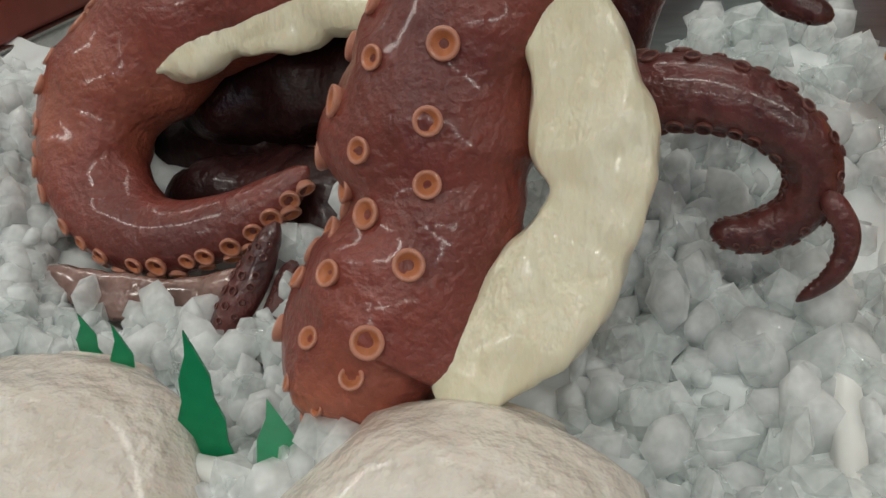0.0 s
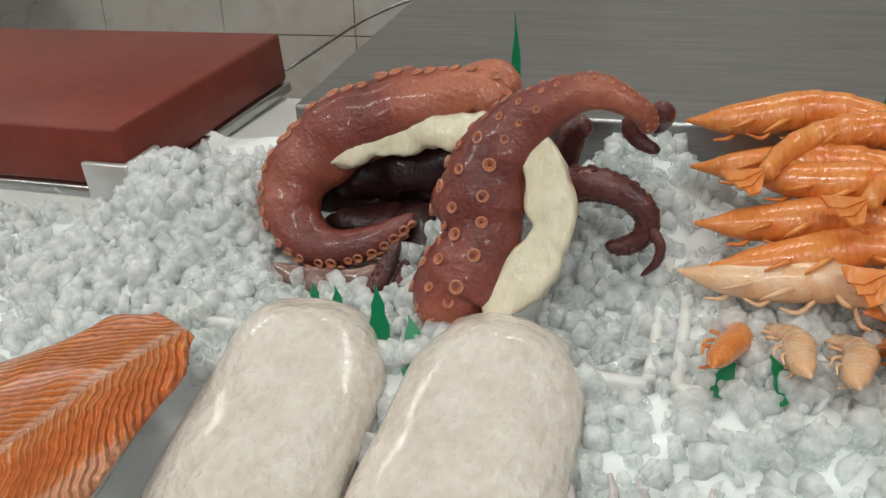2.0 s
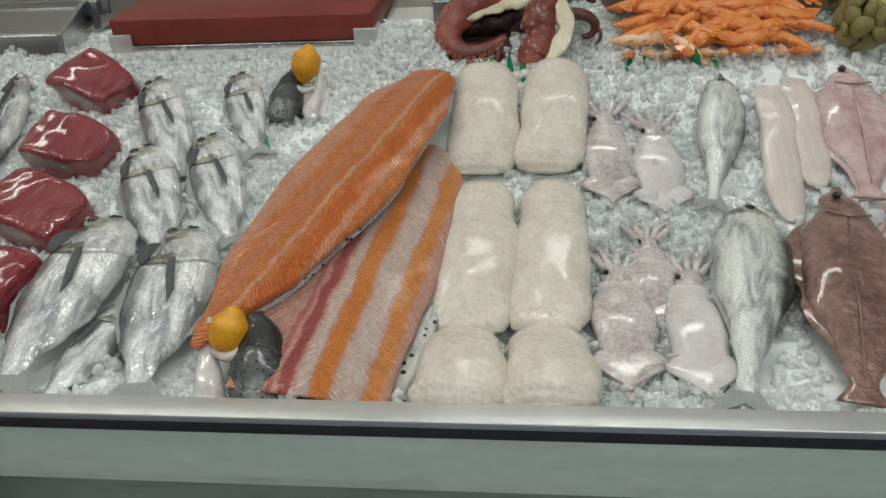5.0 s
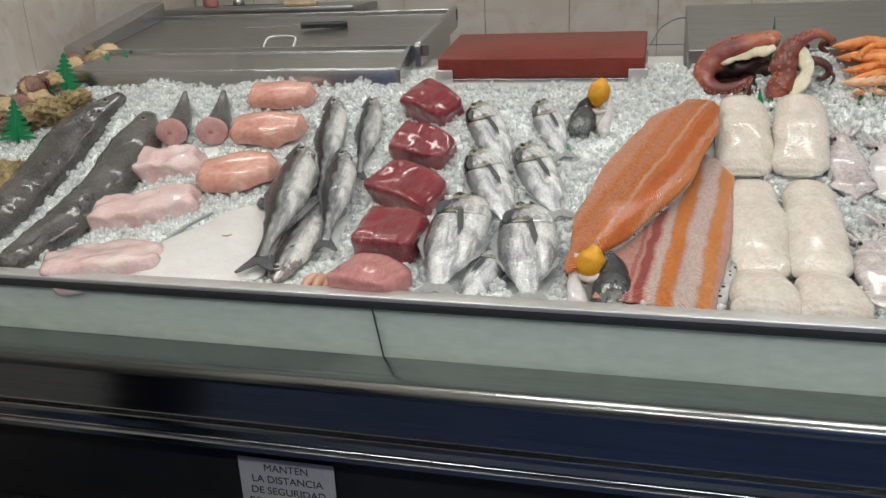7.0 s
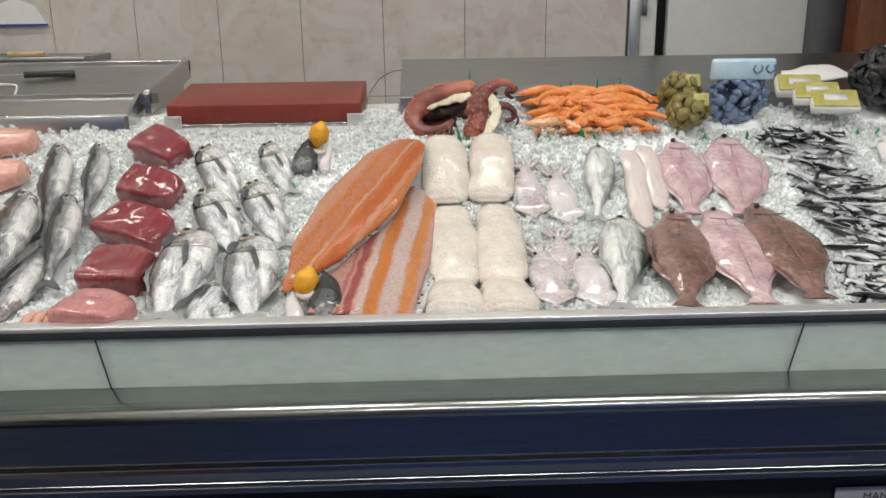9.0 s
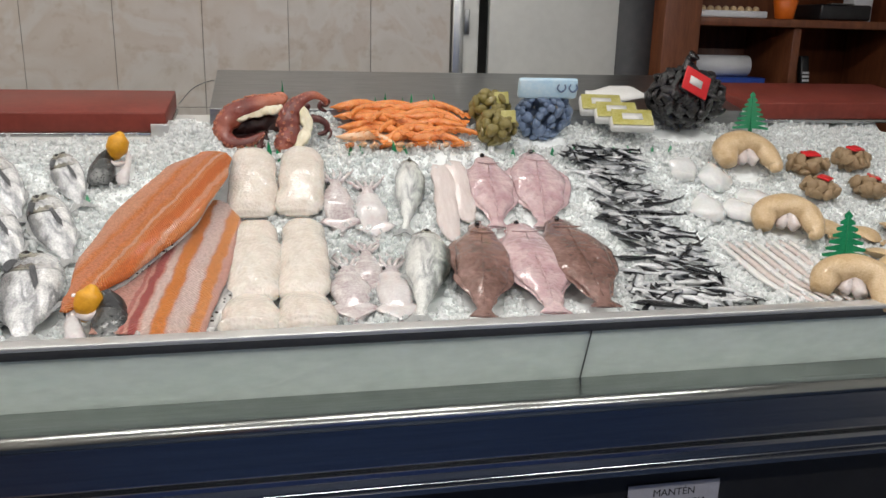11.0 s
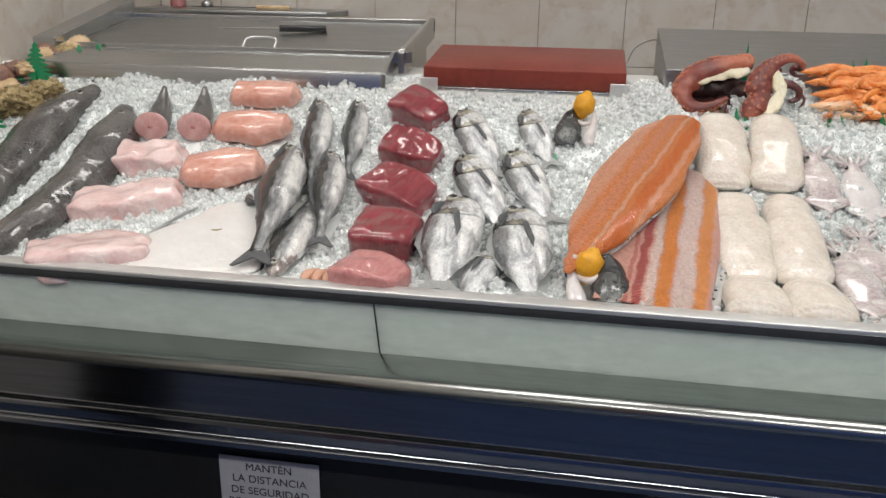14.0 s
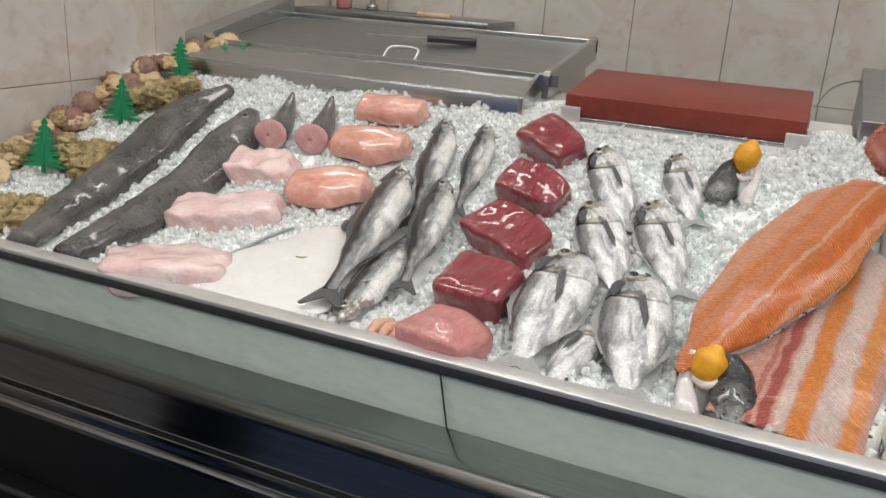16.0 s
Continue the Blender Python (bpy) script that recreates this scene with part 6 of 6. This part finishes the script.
# right end: cuttlefish, whelks, strips, net bags
for i, (x, y, r) in enumerate([(2.1, 0.72, 0.07), (2.08, 0.45, 0.065), (2.03, 0.1, 0.065), (2.2, 0.12, 0.06)]):
    w = thing("sea_snail", "cream and brown curled sea snail on ice", "sea snail", "sea snails", m=pose(x, y, bed_z(y) + 0.03, 8, 0, -20 * i))
    part("shell", tube(*spline([(-r, -r * 0.6, 0, r * 0.35), (-r * 0.8, r * 0.1, r * 0.4, r * 0.6), (0, r * 0.4, r * 0.6, r * 0.62), (r * 0.8, r * 0.1, r * 0.4, r * 0.55), (r, -r * 0.8, 0, r * 0.35), (r * 0.8, -r * 1.1, -0.01, r * 0.15)], 6), 14, 0.85), M["shell_w"], w)
    part("foot", tube(*spline([(-r * 0.3, -r * 0.4, 0, r * 0.2), (0, 0, r * 0.3, r * 0.3), (r * 0.3, -r * 0.5, 0, r * 0.22)], 5), 10), M["fillet_pale"], w, "pale inner flesh")
    FOOT.append((x, y, 0, r, r))
for i, (x, y) in enumerate([(1.9, 0.7), (1.98, 0.66), (1.9, 0.54), (1.99, 0.52), (2.06, 0.58)]):
    slab_fish("cuttlefish", "clear white cuttlefish piece on ice", "cuttlefish", "cuttlefish pieces", lay_c(x, y, 60 + 20 * i, 0.11, 0.014, 0.08), 0.11, 0.09, 0.024, "jelly", [(0, 0.004), (0.06, 0.02), (0.2, 0.036), (0.5, 0.046), (0.8, 0.036), (0.94, 0.02), (1, 0.004)], None, 2.0, 0.02, 90 + i)
for i in range(9):
    x = 1.86 + 0.025 * i
    solid("razor_strip", tube(*spline([(x, 0.4, bed_z(0.4) + 0.012, 0.007), (x + 0.01, 0.3, bed_z(0.3) + 0.016, 0.01), (x + 0.015, 0.2, bed_z(0.2) + 0.014, 0.01), (x + 0.03, 0.08, bed_z(0.08) + 0.012, 0.006)], 5), 9, 0.6), M["fillet_pale"] if i % 2 else M["white_fish"], "pale cream strip of shellfish meat", "shellfish strip", "shellfish strips")
for i, (x, y) in enumerate([(2.3, 0.7), (2.46, 0.72), (2.28, 0.6), (2.44, 0.6)]):
    b = thing("clam_net", "small net of brown striped clams", "bag of clams", "brown clam nets", m=pose(x, y, bed_z(y) + 0.03, 15, 0, 20 * i))
    lump("clam", b, CLAM_NET, 36, 0.06, 0.045, 0.022, 0.019, 50 + i)
    part("tag", box(-0.025, -0.02, 0.03, 0.025, 0.015, 0.036, 0.002), M["red_tag"], b, "red tag")
    FOOT.append((x, y, 0, 0.06, 0.05))
for i, (x, y) in enumerate([(2.2, 0.44), (2.3, 0.4), (2.4, 0.42), (2.26, 0.3), (2.37, 0.28)]):
    scallop(x, y, bed_z(y) + 0.02, 0.045, 20, 40 * i, "shell_w")

# small items near the rail
for i in range(4):
    solid("langoustine", tube(*spline([(-0.15 + i * 0.022, 0.05, bed_z(0.05) + 0.014, 0.007), (-0.15 + i * 0.022, 0.08, bed_z(0.08) + 0.018, 0.011), (-0.14 + i * 0.02, 0.12, bed_z(0.12) + 0.012, 0.006)], 5), 9), M["langou"], "small pinkish langoustine tail by the rail", "langoustine", "langoustine tails")
solid("octopus_bit", tube(*spline([(-0.4, 0.4, 1.02, 0.01), (-0.39, 0.37, 1.02, 0.008), (-0.37, 0.375, 1.015, 0.006), (-0.355, 0.385, 1.01, 0.003)], 5), 8), M["hake"], "small dark fish tail end on ice", "fish tail")

# ---- signs under the counter ----
def sign(x0, x1, z1, z0, lines):
    s = thing("paper_sign", "white paper notice taped on the dark plinth", "sign", "paper notices", m=pose((x0 + x1) / 2, 0.094, (z0 + z1) / 2))
    w, h = (x1 - x0) / 2, (z1 - z0) / 2
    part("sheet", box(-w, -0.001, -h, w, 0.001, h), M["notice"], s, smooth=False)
    for i, (text, size) in enumerate(lines):
        cu = bpy.data.curves.new("text", "FONT")
        cu.body, cu.size, cu.align_x, cu.extrude = text, size, "CENTER", 0.0003
        tmp = bpy.data.objects.new("text", cu)
        scene.collection.objects.link(tmp)
        bpy.context.view_layer.update()
        me = bpy.data.meshes.new_from_object(tmp.evaluated_get(bpy.context.evaluated_depsgraph_get()))
        bpy.data.objects.remove(tmp)
        me.materials.clear()
        me.materials.append(M["ink"])
        o = new("lettering", me)
        o.parent = s
        o.matrix_basis = pose(0, -0.0018, h - 0.032 - i * 0.03, 90, 0, 0)


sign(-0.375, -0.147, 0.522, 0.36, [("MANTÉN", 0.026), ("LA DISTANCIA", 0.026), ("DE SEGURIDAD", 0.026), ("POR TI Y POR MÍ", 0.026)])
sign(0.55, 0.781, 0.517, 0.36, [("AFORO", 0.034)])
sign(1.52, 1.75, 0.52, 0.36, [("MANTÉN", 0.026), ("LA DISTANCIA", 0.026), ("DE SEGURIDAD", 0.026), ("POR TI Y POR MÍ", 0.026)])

# bin standing in the aisle by the counter
bn = thing("bin", "tall black bin with a red label standing before the counter", "bin", "", m=pose(-0.72, -0.42, 0))
part("drum", tube([(0, 0, 0), (0, 0, 0.02), (0, 0, 0.86), (0, 0, 0.865)], [0.1, 0.11, 0.128, 0.13], 32), M["blackpl"], bn)
part("rim", tube([(0, 0, 0.862), (0, 0, 0.866), (0, 0, 0.888), (0, 0, 0.894)], [0.132, 0.138, 0.138, 0.13], 32), M["blackpl"], bn)
bm = bmesh.new()
arc = [radians(-80 + 8 * k) for k in range(9)]
loft([[(0.133 * math.cos(a), 0.133 * math.sin(a), 0.7), (0.133 * math.cos(a), 0.133 * math.sin(a), 0.82), (0.125 * math.cos(a), 0.125 * math.sin(a), 0.82), (0.125 * math.cos(a), 0.125 * math.sin(a), 0.7)] for a in arc], bm)
part("label", bm, M["red_tag"], bn, "red label")

# ---- doorway, door, cabinet ----
dr = thing("door_1", "pale door with a steel jamb beside the tiled wall", "door", kind="structure")
part("jamb", box(1.492, YW - 0.02, 0, 1.538, YW + 0.1, 2.1, 0.003), M["steel"], dr, "steel jamb")
part("frame", box(1.539, YW - 0.01, 0, 1.605, YW + 0.1, 2.1, 0.003), M["door"], dr)
part("leaf", box(1.66, YW + 0.02, 0, 2.24, YW + 0.06, 2.1, 0.003), M["door"], dr)
# box added to fill the gap beside the door, coloured as its darkness
part("gap_fill", box(2.241, YW + 0.01, 0, 2.399, YW + 0.06, 2.1), M["dark_gap"], dr, "dark fill, the darkness of the gap put in its colour")
part("hinge", box(1.54, YW - 0.03, 1.5, 1.56, YW - 0.021, 1.6, 0.002), M["steel_dull"], dr)
cb = thing("wooden_cabinet", "dark reddish wooden cabinet with open shelves", "cabinet", "")
part("side_post", box(2.4, YW - 0.1, 0, 2.57, YW + 0.35, 2.4, 0.004), M["wood"], cb)
part("side_post", box(3.62, YW - 0.1, 0, 3.68, YW + 0.35, 2.4, 0.004), M["wood"], cb)
part("back", box(2.571, YW + 0.33, 0, 3.619, YW + 0.35, 2.4), M["wood"], cb)
for z in (1.2, 1.56, 2.0):
    part("shelf", box(2.571, YW - 0.08, z, 3.619, YW + 0.329, z + 0.035, 0.003), M["wood"], cb)
part("divider", box(3.05, YW - 0.06, 1.236, 3.09, YW + 0.329, 1.559, 0.003), M["wood"], cb)
cr = thing("blue_crate", "blue plastic crate with a roll of plastic bags", "crate", "", m=pose(2.75, YW + 0.06, 1.236))
part("crate", box(-0.16, -0.1, 0, 0.2, 0.1, 0.1, 0.006), M["cyan"], cr)
solid("bag_roll", tube([(2.6, YW + 0.05, 1.385), (2.605, YW + 0.05, 1.385), (2.9, YW + 0.05, 1.385), (2.905, YW + 0.05, 1.385)], [0.03, 0.047, 0.047, 0.03], 20), M["paper"], "white roll of plastic bags in a crate", "roll", m=pose(0, 0, 0.0))
tp = thing("telephone", "dark cordless telephone in its cradle", "telephone", "", m=pose(3.25, YW + 0.1, 1.236))
part("cradle", box(-0.06, -0.05, 0, 0.06, 0.05, 0.06, 0.01), M["blackpl"], tp)
part("handset", box(-0.025, -0.02, 0.04, 0.025, 0.015, 0.2, 0.01), M["blackpl"], tp, m=pose(0, 0, 0, -12, 0, 0))
for i in range(3):
    part("keys", box(-0.018, -0.024, 0.075 + i * 0.018, 0.018, -0.0205, 0.086 + i * 0.018), M["paper"], tp, m=pose(0, 0, 0, -12, 0, 0))
bo = thing("egg_tray", "pale tray of small goods on the upper shelf", "tray", "", m=pose(2.75, YW + 0.02, 1.596))
part("tray", box(-0.16, -0.08, 0, 0.16, 0.08, 0.03, 0.006), M["paper"], bo)
for i in range(8):
    part("item", ball(0.016, 10, 6), M["shell_w"], bo, m=pose(-0.13 + i * 0.037, -0.03, 0.035))
pt = thing("orange_pot", "small orange plastic pot on the shelf", "pot", "", m=pose(3.03, YW + 0.0, 1.596))
part("pot", tube([(0, 0, 0), (0, 0, 0.005), (0, 0, 0.08), (0, 0, 0.085)], [0.035, 0.04, 0.055, 0.05], 16), M["orange"], pt)
ma = thing("card_machine", "black desk machine on the upper shelf", "machine", "", m=pose(3.3, YW + 0.05, 1.596))
part("case", box(-0.12, -0.1, 0, 0.14, 0.1, 0.07, 0.01), M["blackpl"], ma)
part("paper_slot", box(-0.06, -0.08, 0.0705, 0.06, -0.05, 0.076, 0.002), M["steel_dull"], ma)
bx = thing("white_box", "white upright box on the upper shelf", "box", "", m=pose(3.46, YW + 0.08, 1.596))
part("carton", box(-0.05, -0.04, 0, 0.05, 0.04, 0.16, 0.004), M["paper"], bx)

# ---- wall tiles: each its own piece on shared meshes ----
def tiles():
    for ix in range(9):
        x0 = -1.179 + 0.333 * ix
        a, b = max(X0, x0) + 0.0012, min(1.489, x0 + 0.333) - 0.0012
        if ix == 0:
            a0, b0 = X0 + 0.001, x0 - 0.0012
            for z0, z1 in ((0.79, 1.19), (1.19, 1.79), (1.79, 2.39), (2.39, CEIL)):
                o = part("tile", box(a0, YW, z0 + 0.0012, b0, YW + 0.0078, z1 - 0.0012, 0.0008, 1), M["tile"], wall_n, smooth=False)
        if b - a < 0.02:
            continue
        for z0, z1 in ((0.79, 1.19), (1.19, 1.79), (1.79, 2.39), (2.39, CEIL)):
            part("tile", box(a, YW, z0 + 0.0012, b, YW + 0.0078, z1 - 0.0012, 0.0008, 1), M["tile"], wall_n, smooth=False)
    for iy in range(12):
        y0 = -2.1 + 0.343 * iy
        b = min(YW - 0.001, y0 + 0.343)
        if b - y0 < 0.02:
            continue
        for z0, z1 in ((0.79, 1.19), (1.19, 1.79), (1.79, 2.39), (2.39, CEIL)):
            part("tile", box(X0 - 0.0078, y0 + 0.0012, z0 + 0.0012, X0, b - 0.0012, z1 - 0.0012, 0.0008, 1), M["tile"], wall_w, smooth=False)


tiles()

# ---- crushed ice ----
def covered(x, y, grow=0.0):
    for fx, fy, a, hl, hw in FOOT:
        dx, dy = x - fx, y - fy
        u = dx * math.cos(a) + dy * math.sin(a)
        v = -dx * math.sin(a) + dy * math.cos(a)
        if (u / (hl + grow)) ** 2 + (v / (hw + grow)) ** 2 < 1:
            return True
    return False


def ice_chunks(name, label, count, x0, x1, y0, y1, rlo, rhi, seed, cover=True, material="ice", lift=0.0):
    rg = random.Random(seed)
    base = bmesh.new()
    bmesh.ops.create_icosphere(base, subdivisions=1, radius=1)
    V = np.array([v.co[:] for v in base.verts])
    F = np.array([[v.index for v in f.verts] for f in base.faces])
    base.free()
    vs, fs, n = [], [], 0
    nr = np.random.RandomState(seed)
    while n < count:
        x, y = rg.uniform(x0, x1), rg.uniform(y0, y1)
        if cover and covered(x, y, -0.013):
            n += 0.35
            continue
        r = rlo + (rhi - rlo) * rg.random() ** 2
        q = np.array(Euler((rg.uniform(0, 6), rg.uniform(0, 6), rg.uniform(0, 6))).to_matrix())
        w = V * (1 + nr.uniform(-0.3, 0.3, (len(V), 1))) * np.array([1, nr.uniform(0.6, 1), nr.uniform(0.35, 0.8)])
        z = bed_z(y) + lift * rg.random() + mound(x, y) + rg.uniform(-0.2, 0.8) * r + relief(x, y) + 0.006 * rg.random() ** 3
        vs.append(w @ q.T * r + np.array([x, y, z]))
        fs.append(F + len(V) * (len(vs) - 1))
        n += 1
    me = bpy.data.meshes.new(name)
    me.from_pydata(np.concatenate(vs).tolist(), [], np.concatenate(fs).tolist())
    me.materials.append(M[material])
    if material == "ice":
        me.shade_smooth()
    return tagged(new(name, me), label, "ice", "", "stuff")


ice_chunks("crushed_ice", "loose crushed ice over the counter bed", 56000, X0 + 0.02, 2.72, 0.045, 0.98, 0.003, 0.0125, 11)
ice_chunks("ice_cubes", "clear rounded ice pieces round the octopus tray", 700, 0.57, 0.92, 0.755, 0.97, 0.006, 0.0135, 12, True, "ice_clear")
ice_chunks("ice_mound", "white ice heaped beside the cutting board", 1500, 0.44, 0.62, 0.78, 0.95, 0.004, 0.012, 14)
ice_chunks("ice_heap", "loose ice heaped at the back edge", 4500, X0 + 0.1, 2.7, 0.77, 0.885, 0.004, 0.012, 13)
ice_chunks("squid_ice", "clear wet ice pieces lying over the squid", 420, 0.855, 1.05, 0.06, 0.75, 0.006, 0.014, 15, False, "ice_clear", 0.016)
